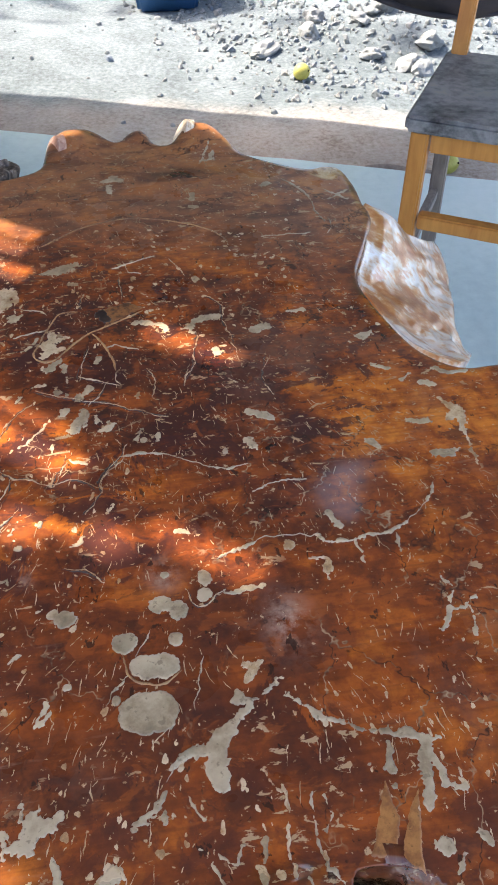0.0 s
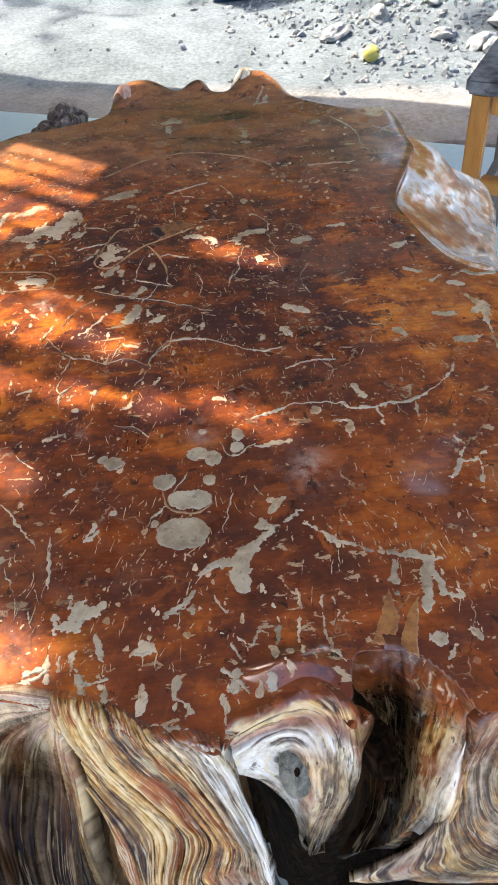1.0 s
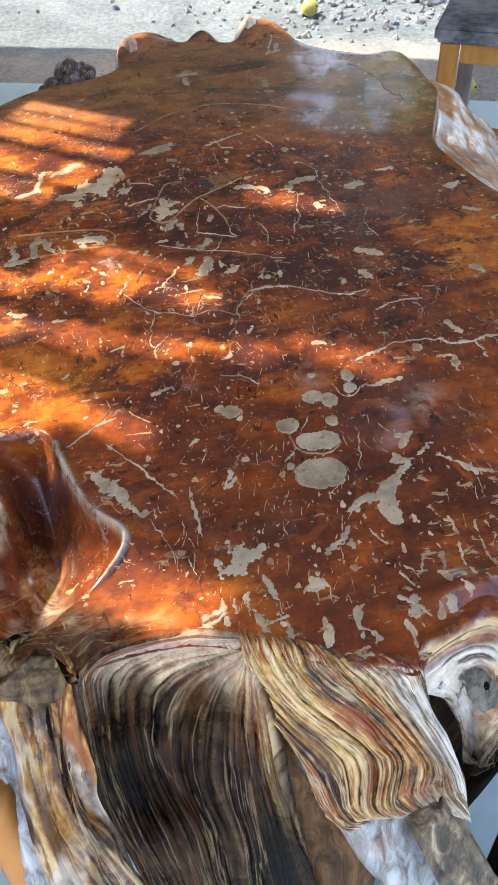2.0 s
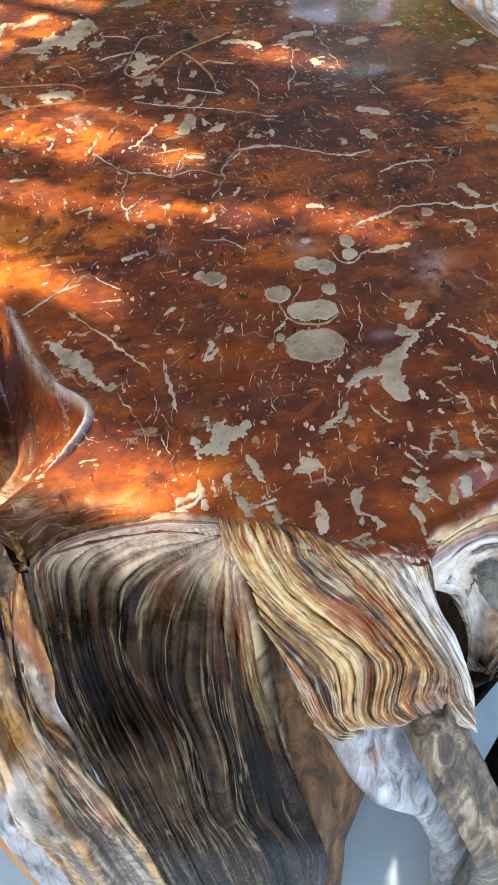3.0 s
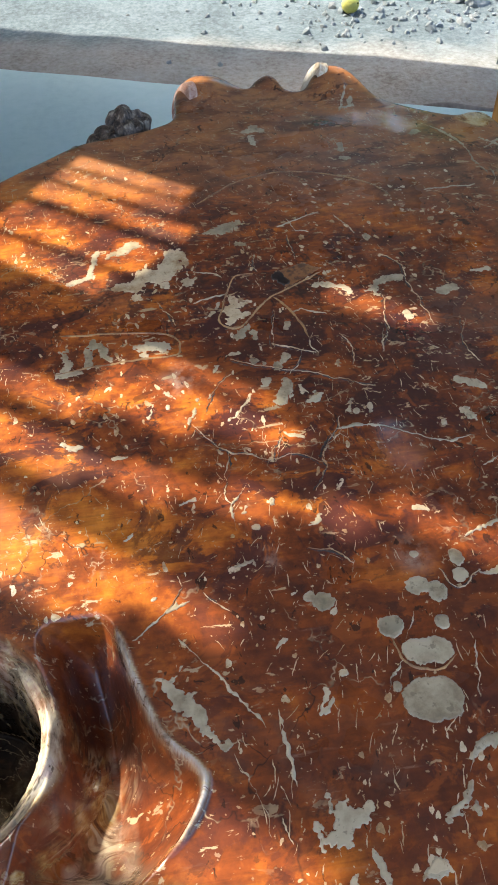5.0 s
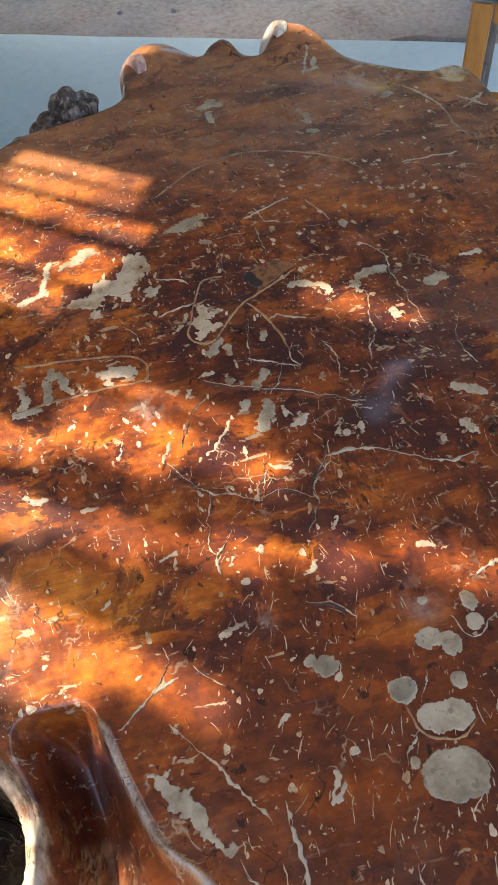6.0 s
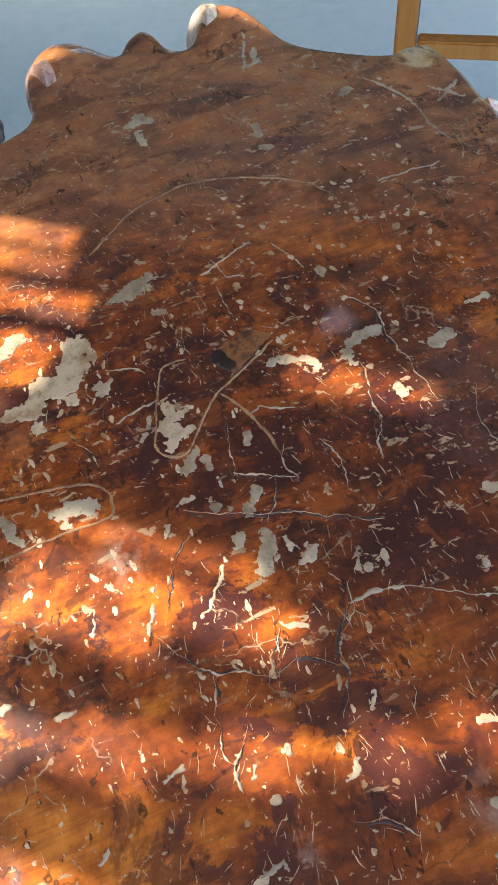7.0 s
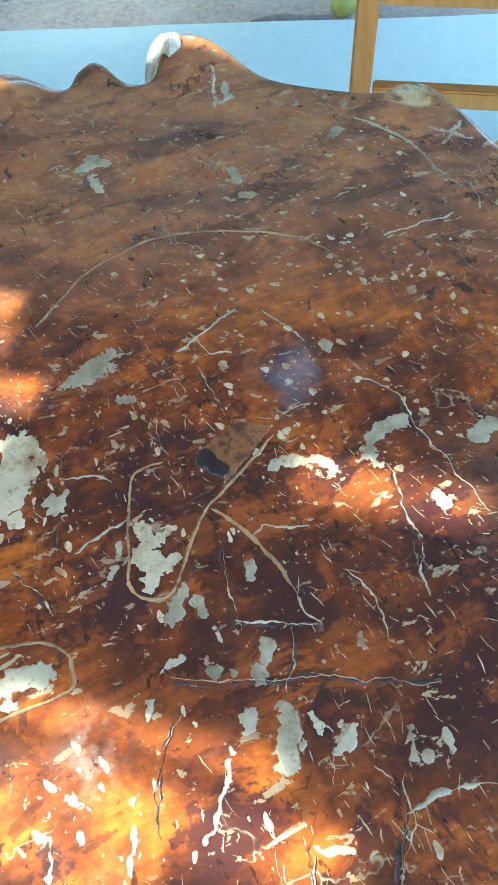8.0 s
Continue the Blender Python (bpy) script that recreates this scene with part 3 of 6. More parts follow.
def wood_zone(x, y):
    """How light the wood itself is: a dark belt across the middle, amber on the near left, even red-brown on the right."""
    zone = -0.095 * np.exp(-(((y - 0.238 + 0.25 * x) / 0.098) ** 2)) * smooth_step(-0.10, 0.02, x) * smooth_step(0.24, 0.12, x)
    zone += 0.025 * smooth_step(0.12, 0.20, x) + 0.012 * np.exp(-(((y - 0.085) / 0.070) ** 2)) * smooth_step(0.09, -0.03, x)
    zone -= 0.035 * np.exp(-(((y - 0.022 - 0.15 * x) / 0.030) ** 2)) * smooth_step(-0.09, -0.04, x)
    zone += 0.030 * smooth_step(0.36, 0.46, y) + 0.040 * (cloud(x * 14, y * 14, 0, 3) - 0.5)
    zone -= 0.035 * smooth_step(0.02, -0.02, y) * smooth_step(-0.12, -0.09, y) * smooth_step(0.16, 0.10, x)
    return zone + 0.030 * smooth_step(-0.10, -0.13, y) * smooth_step(0.03, -0.02, x)


def even_wood(x, y):
    """Where the figure of the wood is quiet: the near part and the right side."""
    return np.maximum(smooth_step(0.05, -0.03, y), 0.8 * smooth_step(0.09, 0.17, x) * smooth_step(0.12, 0.04, y))


def tabletop():
    xs = np.concatenate([np.arange(-0.33, -0.19, 0.003), np.arange(-0.19, -0.06, 0.0010), np.arange(-0.06, 0.412, 0.0022)])
    ys = np.concatenate([np.arange(-0.21, 0.02, 0.0014), np.arange(0.02, 0.64, 0.0026)])
    gx, gy = np.meshgrid(xs, ys, indexing="ij")
    within = inside(gx, gy)
    away, px, py = nearest_rim(gx, gy)
    n, m = gx.shape
    index = -np.ones((n, m), int)
    cell = within[:-1, :-1] | within[1:, :-1] | within[:-1, 1:] | within[1:, 1:]
    used = np.zeros((n, m), bool)
    for a in (0, 1):
        for b in (0, 1):
            used[a : n - 1 + a, b : m - 1 + b] |= cell
    index[used] = np.arange(used.sum())
    x, y = np.where(within, gx, px)[used], np.where(within, gy, py)[used]
    z = face_height(x, y)
    faces = [(index[i, j], index[i + 1, j], index[i + 1, j + 1], index[i, j + 1]) for i, j in zip(*np.nonzero(cell))]
    count = {}
    for f in faces:
        for a, b in zip(f, f[1:] + f[:1]):
            if (b, a) in count:
                del count[(b, a)]
            else:
                count[(a, b)] = 1
    follow = dict(count.keys())
    start = next(iter(follow))
    loop, v = [start], follow[start]
    while v != start and len(loop) < 20000:
        loop.append(v)
        v = follow[v]
    verts = np.stack([x, y, z], -1)
    middle = np.array([0.05, 0.18])
    rings, base = [loop], len(verts)
    edge = verts[loop]
    for fall, shrink in ((0.010, 0.0), (0.026, 0.004), (0.045, 0.03), (0.08, 0.12)):
        ring = edge.copy()
        wave = (cloud(edge[:, 0] * 25, edge[:, 1] * 25, 2) - 0.5) * 0.02 * min(1, fall / 0.03)
        tuck = 0.07 * smooth_step(-0.11, -0.13, edge[:, 1]) * smooth_step(-0.125, -0.10, edge[:, 0]) * smooth_step(0.25, 0.22, edge[:, 0])
        ring[:, :2] += (middle - edge[:, :2]) * (shrink + wave[:, None] * 2 * (tuck[:, None] == 0) + tuck[:, None])
        ring[:, 2] = edge[:, 2] - fall + wave
        verts = np.concatenate([verts, ring])
        rings.append(list(range(base, base + len(loop))))
        base += len(loop)
    for upper, lower in zip(rings, rings[1:]):
        for k in range(len(loop)):
            q = (k + 1) % len(loop)
            faces.append((upper[q], upper[k], lower[k], lower[q]))
    x, y, z = verts.T
    hollow, ring, lip = gutter(x, y)
    front = np.interp(x, [-0.13, -0.10, -0.05, -0.01, 0.02, 0.05, 0.08, 0.11, 0.13, 0.16, 0.2, 0.3],
                      [-0.115, -0.128, -0.139, -0.148, -0.163, -0.172, -0.163, -0.158, -0.16, -0.17, -0.18, -0.2])
    ragged = (cloud(x * 60, y * 60, 1, 4) - 0.5) * 0.034
    raw = smooth_step(0.004, -0.004, y - front + 0.026 + ragged * 0.7)
    raw = np.maximum(raw, smooth_step(1.10, 1.02, ring + ragged * 2) * (ring < 1.3))
    raw = np.maximum(raw, 0.75 * smooth_step(-0.116, -0.136, y + ragged) * smooth_step(-0.06, -0.10, x + ragged * 2) * smooth_step(0.42, 0.58, cloud(x * 70, y * 70, 3, 4)))
    raw = np.maximum(raw, 0.8 * (z < TOP - 0.03) * (hollow < 0.01))
    raw = np.maximum(raw, 0.9 * smooth_step(-0.02, -0.065, y + ragged) * smooth_step(0.010, 0.020, hollow) * smooth_step(-0.100, -0.112, x + ragged) * (ring > 1.1) * smooth_step(0.38, 0.56, cloud(x * 60, y * 40, 0, 4)))
    raw *= 1 - 0.75 * smooth_step(0.002, 0.008, hollow) * (ring > 1.12) * smooth_step(-0.115, -0.09, y) * smooth_step(-0.118, -0.108, x)
    raw *= 1 - 0.6 * smooth_step(-0.05, -0.08, x) * (ring > 1.12) * (z > TOP - 0.02) * smooth_step(0.40, 0.58, cloud(x * 90, y * 60, 2, 4))
    # Pale crest of the ridge is bared to carry a painted highlight.
    raw = np.maximum(raw, 0.75 * smooth_step(0.001, 0.003, lip))
    raw = np.maximum(raw, 0.92 * smooth_step(-0.04, -0.085, x) * smooth_step(-0.120, -0.134, y + ragged * 0.8) * (ring > 1.12))
    raw = np.maximum(raw, 0.92 * (z < TOP - 0.004) * (hollow < 0.01) * (y < -0.1) * (x < -0.08))
    for a, c, r in ((0.265, 0.497, 0.022),):
        raw = np.maximum(raw, 0.85 * smooth_step(1.0, 0.7, np.hypot(x - a, y - c) / r + ragged * 12))
    inward = nearest_rim(x, y)[0]
    stripe = np.clip((cloud(x * 45, y * 45, 2, 3, 0.7) - 0.5) * 1.6 + 0.5, 0, 1)
    lane, run = inward * 30 + 5 * cloud(x * 28, y * 28, 1, 3), (x + 0.7 * y) * 22
    corner = smooth_step(-0.04, -0.08, x) * smooth_step(-0.100, -0.125, y) * (ring > 1.12)
    raw = np.maximum(raw, 0.85 * corner * smooth_step(-0.116, -0.132, y + ragged * 0.5) * smooth_step(0.40, 0.56, cloud(x * 75 + 3, y * 55, 1, 4, 0.65)))
    lane, run = np.where(corner > 0.02, -y * 130 + 5 * cloud(x * 22, y * 22, 1, 3), lane), np.where(corner > 0.02, x * 45, run)
    lane, run = np.where(ring < 1.35, ring * 9, lane), np.where(ring < 1.35, 3 * np.arctan2(y + 0.042, np.abs(x + 0.2)), run)
    # Crest highlight is put into the silver colour, beside the ring's pale rim.
    silver = np.maximum(0.8 * smooth_step(0.001, 0.004, lip), 0.45 * smooth_step(1.12, 1.0, ring))
    silver = np.maximum(silver, 0.5 * smooth_step(0.010, 0.020, hollow) * (y < -0.03) * (ring > 1.1) * smooth_step(0.42, 0.58, cloud(x * 50, y * 30, 3, 3)))
    silver = np.maximum(silver, 0.20 * corner * smooth_step(0.45, 0.6, cloud(x * 60, y * 60, 3, 3)))
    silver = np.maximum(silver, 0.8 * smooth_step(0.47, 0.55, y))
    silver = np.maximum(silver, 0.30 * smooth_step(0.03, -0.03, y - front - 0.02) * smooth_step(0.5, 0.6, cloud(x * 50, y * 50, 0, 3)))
    # Far wood and its painted haze reach further forward on the right.
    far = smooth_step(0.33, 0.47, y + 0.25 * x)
    # Ring's hole is coloured dark for its shade; the front rim darkens too.
    shade_and_dark = np.maximum(smooth_step(0.02, 0.06, hollow) * (ring < 1.05), (0.30 + 0.50 * smooth_step(0.03, -0.01, x)) * smooth_step(0.008, -0.002, y - front) * (y < -0.1))
    zone, calm = wood_zone(x, y), even_wood(x, y)
    milk = sum(np.exp(-(((x - a) / r) ** 2) - ((y - b) / (1.3 * r)) ** 2) for a, b, r in ((0.120, -0.020, 0.011), (0.058, 0.021, 0.007), (-0.052, 0.178, 0.009), (-0.018, 0.030, 0.004)))
    return mesh_from("tabletop", verts, faces, raw=raw, stripe=stripe, shade_and_dark=shade_and_dark, zone=zone, lane=lane, run=run, silver=silver, far=far, calm=calm, milk=milk)


def loft(name, rows, fine=(30, 20), ridges=0.0012, across=20.0, shade_and_dark=0.0, flow=None, layer=0, thick=0.006, raw=1.0, tone=0.0, gnarl=0.002, silver=0.0, lap=0.0):
    """A carved sheet through rows of places, ridged along its flow, with a back so that it has thickness."""
    if lap:
        top = [(x, y, float(face_height(x, y)) + 0.0022) for x, y, _ in rows[0]]
        rows = [[(x, y + lap + 0.003, float(face_height(x, y + lap + 0.003)) - 0.0010) for x, y, _ in rows[0]], top] + rows[1:]
    lines = np.array([spline(row, fine[0]) for row in rows])
    grid = np.array([spline(lines[:, k], fine[1]) for k in range(lines.shape[1])]).transpose(1, 0, 2)
    n, m = grid.shape[:2]
    v, u = np.meshgrid(np.linspace(0, 1, n), np.linspace(0, 1, m), indexing="ij")
    du, dv = np.gradient(grid, axis=1), np.gradient(grid, axis=0)
    normal = np.cross(dv, du)
    normal /= np.linalg.norm(normal, axis=-1, keepdims=True) + 1e-9
    normal *= np.where((normal[..., 2] - normal[..., 1]).mean() < 0, -1, 1)
    lane = flow(u, v) if flow else u
    lane = lane + 0.12 * (cloud(v * 2.6, u * 2.6, 3, 4) - 0.5)
    broad = cloud(lane * across * 0.5, v * 1.5 + u, layer, 2)
    thin = cloud(lane * across * 2.2, v * 3.0, (layer + 1) % 4, 4, 0.75)
    spots = cloud(u * 34, v * 34, (layer + 2) % 4, 3, 0.7)
    pale = smooth_step(0.80, 0.97, 1 - np.abs(2 * cloud(lane * across * 0.9 + 7, v * 1.4, (layer + 3) % 4, 3) - 1))
    dark = smooth_step(0.82, 0.97, 1 - np.abs(2 * cloud(lane * across * 1.1 + 31, v * 1.4, (layer + 1) % 4, 3) - 1))
    stripe = (0.38 * broad + 0.42 * thin + 0.20 * spots - 0.5) * 1.8 + 0.5 + (tone(u, v) if callable(tone) else tone)
    stripe = np.clip(stripe + 0.22 * pale - 0.30 * dark, 0, 1)
    fade = np.minimum(1, v * 6)
    swell = 0.30 * stripe + 0.45 * broad + 0.25 * cloud(lane * across, v * 1.2, layer, 2) + 0.12 * pale - 0.15 * dark
    body = grid + normal * ((swell - 0.5) * ridges * 2 * np.minimum(fade, (1 - v) * 8) + (cloud(u * 4, v * 5, layer, 3) - 0.5) * gnarl * 2 * np.minimum(1, v * 4))[..., None]
    back = grid - normal * thick
    verts = np.concatenate([body.reshape(-1, 3), back.reshape(-1, 3)])
    size = n * m
    faces = []
    for i in range(n - 1):
        for j in range(m - 1):
            a = i * m + j
            faces.append((a, a + 1, a + m + 1, a + m))
            faces.append((size + a, size + a + m, size + a + m + 1, size + a + 1))
    edge = [j for j in range(m)] + [i * m + m - 1 for i in range(1, n)] + [(n - 1) * m + j for j in range(m - 2, -1, -1)] + [i * m for i in range(n - 2, 0, -1)]
    for a, b in zip(edge, edge[1:] + edge[:1]):
        faces.append((b, a, size + a, size + b))
    flat = stripe.reshape(-1)
    bare = np.clip(raw if np.isscalar(raw) else raw(u, v), 0, 1) * np.ones_like(u)
    dark = np.clip(shade_and_dark if np.isscalar(shade_and_dark) else shade_and_dark(u, v), 0, 1) * np.ones_like(u)
    grey = np.clip(silver if np.isscalar(silver) else silver(u, v), 0, 1) * np.ones_like(u)
    # Backs of the sheets take the full shade colour.
    return mesh_from(name, verts, faces, zone=wood_zone(verts[:, 0], verts[:, 1]), calm=even_wood(verts[:, 0], verts[:, 1]), raw=np.tile(bare.reshape(-1), 2), stripe=np.tile(flat, 2), silver=np.tile(grey.reshape(-1), 2),
                     lane=np.tile(lane.reshape(-1) * across, 2), run=np.tile(v.reshape(-1) * 3 + 11 * layer, 2),
                     shade_and_dark=np.concatenate([dark.reshape(-1), np.ones(size)]))


SCOOP = [[(-0.094, -0.157, 0.733), (-0.083, -0.148, 0.733), (-0.065, -0.145, 0.733), (-0.041, -0.146, 0.733), (-0.024, -0.151, 0.733), (-0.016, -0.154, 0.732)],
         [(-0.095, -0.163, 0.716), (-0.085, -0.154, 0.713), (-0.067, -0.148, 0.71), (-0.046, -0.15, 0.71), (-0.027, -0.157, 0.714), (-0.015, -0.168, 0.72)],
         [(-0.099, -0.168, 0.685), (-0.086, -0.163, 0.675), (-0.069, -0.159, 0.668), (-0.049, -0.16, 0.668), (-0.028, -0.167, 0.675), (-0.011, -0.183, 0.69)]] + \
        [[(-0.098, -0.185, 0.665), (-0.082, -0.182, 0.655), (-0.066, -0.178, 0.65), (-0.048, -0.181, 0.65), (-0.028, -0.187, 0.655), (-0.008, -0.196, 0.665)],
         [(-0.089, -0.205, 0.65), (-0.076, -0.204, 0.645), (-0.059, -0.201, 0.64), (-0.042, -0.203, 0.635), (-0.025, -0.206, 0.63), (-0.002, -0.211, 0.62)],
         [(-0.082, -0.221, 0.61), (-0.069, -0.22, 0.605), (-0.055, -0.22, 0.6), (-0.041, -0.221, 0.596), (-0.023, -0.223, 0.59), (0.006, -0.224, 0.57)],
         [(-0.075, -0.23, 0.56), (-0.064, -0.232, 0.56), (-0.048, -0.233, 0.55), (-0.031, -0.236, 0.55), (-0.011, -0.238, 0.54), (0.014, -0.24, 0.52)]]
LEFT_FLANK = [[(-0.125, -0.133, 0.727), (-0.112, -0.125, 0.727), (-0.103, -0.138, 0.728), (-0.095, -0.155, 0.73)],
         [(-0.141, -0.131, 0.69), (-0.121, -0.143, 0.71), (-0.109, -0.152, 0.72), (-0.097, -0.159, 0.715)],
         [(-0.138, -0.159, 0.68), (-0.121, -0.161, 0.69), (-0.109, -0.17, 0.7), (-0.099, -0.168, 0.685)],
         [(-0.139, -0.176, 0.66), (-0.123, -0.178, 0.665), (-0.11, -0.183, 0.68), (-0.1, -0.185, 0.665)],
         [(-0.134, -0.195, 0.64), (-0.114, -0.2, 0.655), (-0.1, -0.205, 0.665), (-0.09, -0.205, 0.65)],
         [(-0.132, -0.21, 0.6), (-0.112, -0.217, 0.62), (-0.097, -0.216, 0.625), (-0.082, -0.221, 0.61)],
         [(-0.13, -0.218, 0.55), (-0.109, -0.225, 0.57), (-0.093, -0.229, 0.575), (-0.076, -0.23, 0.56)]]
FOLD = [[(-0.019, -0.152, 0.731), (-0.003, -0.157, 0.731), (0.013, -0.165, 0.731), (0.026, -0.174, 0.73), (0.04, -0.178, 0.729), (0.057, -0.183, 0.727)],
         [(-0.017, -0.162, 0.722), (-0.001, -0.166, 0.722), (0.015, -0.175, 0.725), (0.029, -0.183, 0.727), (0.046, -0.183, 0.722), (0.063, -0.187, 0.712)],
         [(-0.012, -0.172, 0.703), (0.005, -0.177, 0.703), (0.022, -0.185, 0.705), (0.038, -0.191, 0.708), (0.053, -0.195, 0.705), (0.069, -0.202, 0.698)]] + \
        [[(0.0, -0.189, 0.683), (0.013, -0.192, 0.685), (0.028, -0.196, 0.688), (0.045, -0.201, 0.69), (0.061, -0.208, 0.688), (0.073, -0.216, 0.682)],
         [(0.006, -0.205, 0.667), (0.011, -0.212, 0.668), (0.022, -0.215, 0.675), (0.036, -0.216, 0.678), (0.055, -0.215, 0.678), (0.074, -0.221, 0.67)],
         [(0.011, -0.211, 0.655), (0.017, -0.221, 0.662), (0.03, -0.218, 0.668), (0.04, -0.221, 0.668), (0.057, -0.218, 0.665), (0.077, -0.225, 0.655)]]
SWIRL = [[(0.060, -0.172, 0.733), (0.08, -0.166, 0.733), (0.097, -0.162, 0.733), (0.112, -0.167, 0.733), (0.119, -0.178, 0.733)],
         [(0.057, -0.177, 0.728), (0.078, -0.172, 0.73), (0.097, -0.171, 0.732), (0.112, -0.177, 0.728), (0.119, -0.183, 0.715)],
         [(0.057, -0.182, 0.716), (0.079, -0.176, 0.722), (0.095, -0.181, 0.725), (0.109, -0.185, 0.72), (0.116, -0.189, 0.7)],
         [(0.074, -0.184, 0.700), (0.086, -0.18, 0.7), (0.093, -0.191, 0.71), (0.106, -0.192, 0.705), (0.111, -0.195, 0.69)],
         [(0.087, -0.184, 0.66), (0.09, -0.185, 0.67), (0.094, -0.194, 0.68), (0.102, -0.195, 0.68), (0.106, -0.197, 0.67)],
         [(0.092, -0.19, 0.63), (0.093, -0.195, 0.64), (0.093, -0.201, 0.65), (0.096, -0.2, 0.65), (0.1, -0.194, 0.64)]]
ARCH = [[(0.118, -0.132, 0.7), (0.124, -0.139, 0.725), (0.137, -0.142, 0.735), (0.152, -0.147, 0.735), (0.164, -0.16, 0.733), (0.173, -0.176, 0.73), (0.183, -0.174, 0.72)],
         [(0.128, -0.125, 0.67), (0.132, -0.135, 0.7), (0.141, -0.141, 0.715), (0.152, -0.152, 0.72), (0.162, -0.164, 0.722), (0.17, -0.179, 0.722), (0.176, -0.176, 0.71)],
         [(0.134, -0.12, 0.63), (0.143, -0.128, 0.65), (0.149, -0.137, 0.67), (0.153, -0.154, 0.69), (0.159, -0.167, 0.7), (0.165, -0.182, 0.71), (0.169, -0.187, 0.7)]] + \
        [[(0.138, -0.131, 0.6), (0.147, -0.136, 0.61), (0.151, -0.146, 0.63), (0.153, -0.162, 0.66), (0.154, -0.177, 0.68), (0.159, -0.189, 0.695), (0.163, -0.198, 0.69)],
         [(0.135, -0.153, 0.58), (0.141, -0.161, 0.59), (0.146, -0.165, 0.6), (0.147, -0.176, 0.63), (0.148, -0.187, 0.655), (0.152, -0.195, 0.67), (0.158, -0.203, 0.67)],
         [(0.114, -0.176, 0.56), (0.127, -0.177, 0.57), (0.136, -0.179, 0.58), (0.141, -0.183, 0.6), (0.144, -0.187, 0.62), (0.149, -0.192, 0.64), (0.157, -0.201, 0.64)]]
RIGHT_SWIRL = [[(0.17, -0.185, 0.735), (0.179, -0.179, 0.735), (0.196, -0.175, 0.735), (0.208, -0.182, 0.735), (0.219, -0.193, 0.735)],
         [(0.169, -0.186, 0.72), (0.178, -0.184, 0.725), (0.192, -0.182, 0.727), (0.206, -0.187, 0.725), (0.221, -0.194, 0.715)],
         [(0.165, -0.192, 0.7), (0.176, -0.191, 0.7), (0.189, -0.197, 0.705), (0.205, -0.199, 0.7), (0.221, -0.201, 0.695)],
         [(0.16, -0.199, 0.68), (0.173, -0.204, 0.675), (0.191, -0.208, 0.675), (0.206, -0.21, 0.675), (0.224, -0.21, 0.67)],
         [(0.145, -0.206, 0.66), (0.167, -0.213, 0.66), (0.186, -0.216, 0.655), (0.209, -0.217, 0.65), (0.225, -0.219, 0.65)],
         [(0.111, -0.213, 0.64), (0.144, -0.217, 0.64), (0.183, -0.219, 0.64), (0.209, -0.224, 0.64), (0.225, -0.225, 0.64)]]
KNOT_AT = (0.0895, -0.1845, 0.7135)
WING = [[(0.288, 0.43, 0.731), (0.268, 0.355, 0.732), (0.247, 0.302, 0.732), (0.249, 0.255, 0.732), (0.262, 0.207, 0.732), (0.288, 0.176, 0.732)],
        [(0.314, 0.424, 0.715), (0.299, 0.37, 0.71), (0.281, 0.319, 0.71), (0.281, 0.267, 0.712), (0.289, 0.223, 0.715), (0.309, 0.2, 0.715)],
        [(0.355, 0.444, 0.68), (0.365, 0.431, 0.66), (0.348, 0.372, 0.665), (0.34, 0.319, 0.672), (0.33, 0.275, 0.68), (0.328, 0.234, 0.69)],
        [(0.404, 0.52, 0.625), (0.423, 0.507, 0.605), (0.407, 0.455, 0.61), (0.38, 0.392, 0.62), (0.363, 0.331, 0.63), (0.364, 0.297, 0.64)],
        [(0.432, 0.623, 0.55), (0.443, 0.601, 0.54), (0.431, 0.559, 0.54), (0.403, 0.493, 0.55), (0.391, 0.431, 0.56), (0.397, 0.393, 0.57)]]


SCOOP += [[(-0.072, -0.245, 0.40), (-0.055, -0.25, 0.40), (-0.04, -0.252, 0.40), (-0.022, -0.255, 0.40), (-0.005, -0.253, 0.40), (0.014, -0.246, 0.40)],
          [(-0.075, -0.265, 0.0), (-0.055, -0.28, 0.0), (-0.035, -0.285, 0.0), (-0.015, -0.28, 0.0), (0.002, -0.27, 0.0), (0.018, -0.255, 0.0)]]
LEFT_FLANK += [[(-0.135, -0.232, 0.40), (-0.112, -0.245, 0.40), (-0.09, -0.246, 0.40), (-0.07, -0.243, 0.40)],
               [(-0.14, -0.26, 0.0), (-0.115, -0.28, 0.0), (-0.09, -0.28, 0.0), (-0.068, -0.265, 0.0)]]


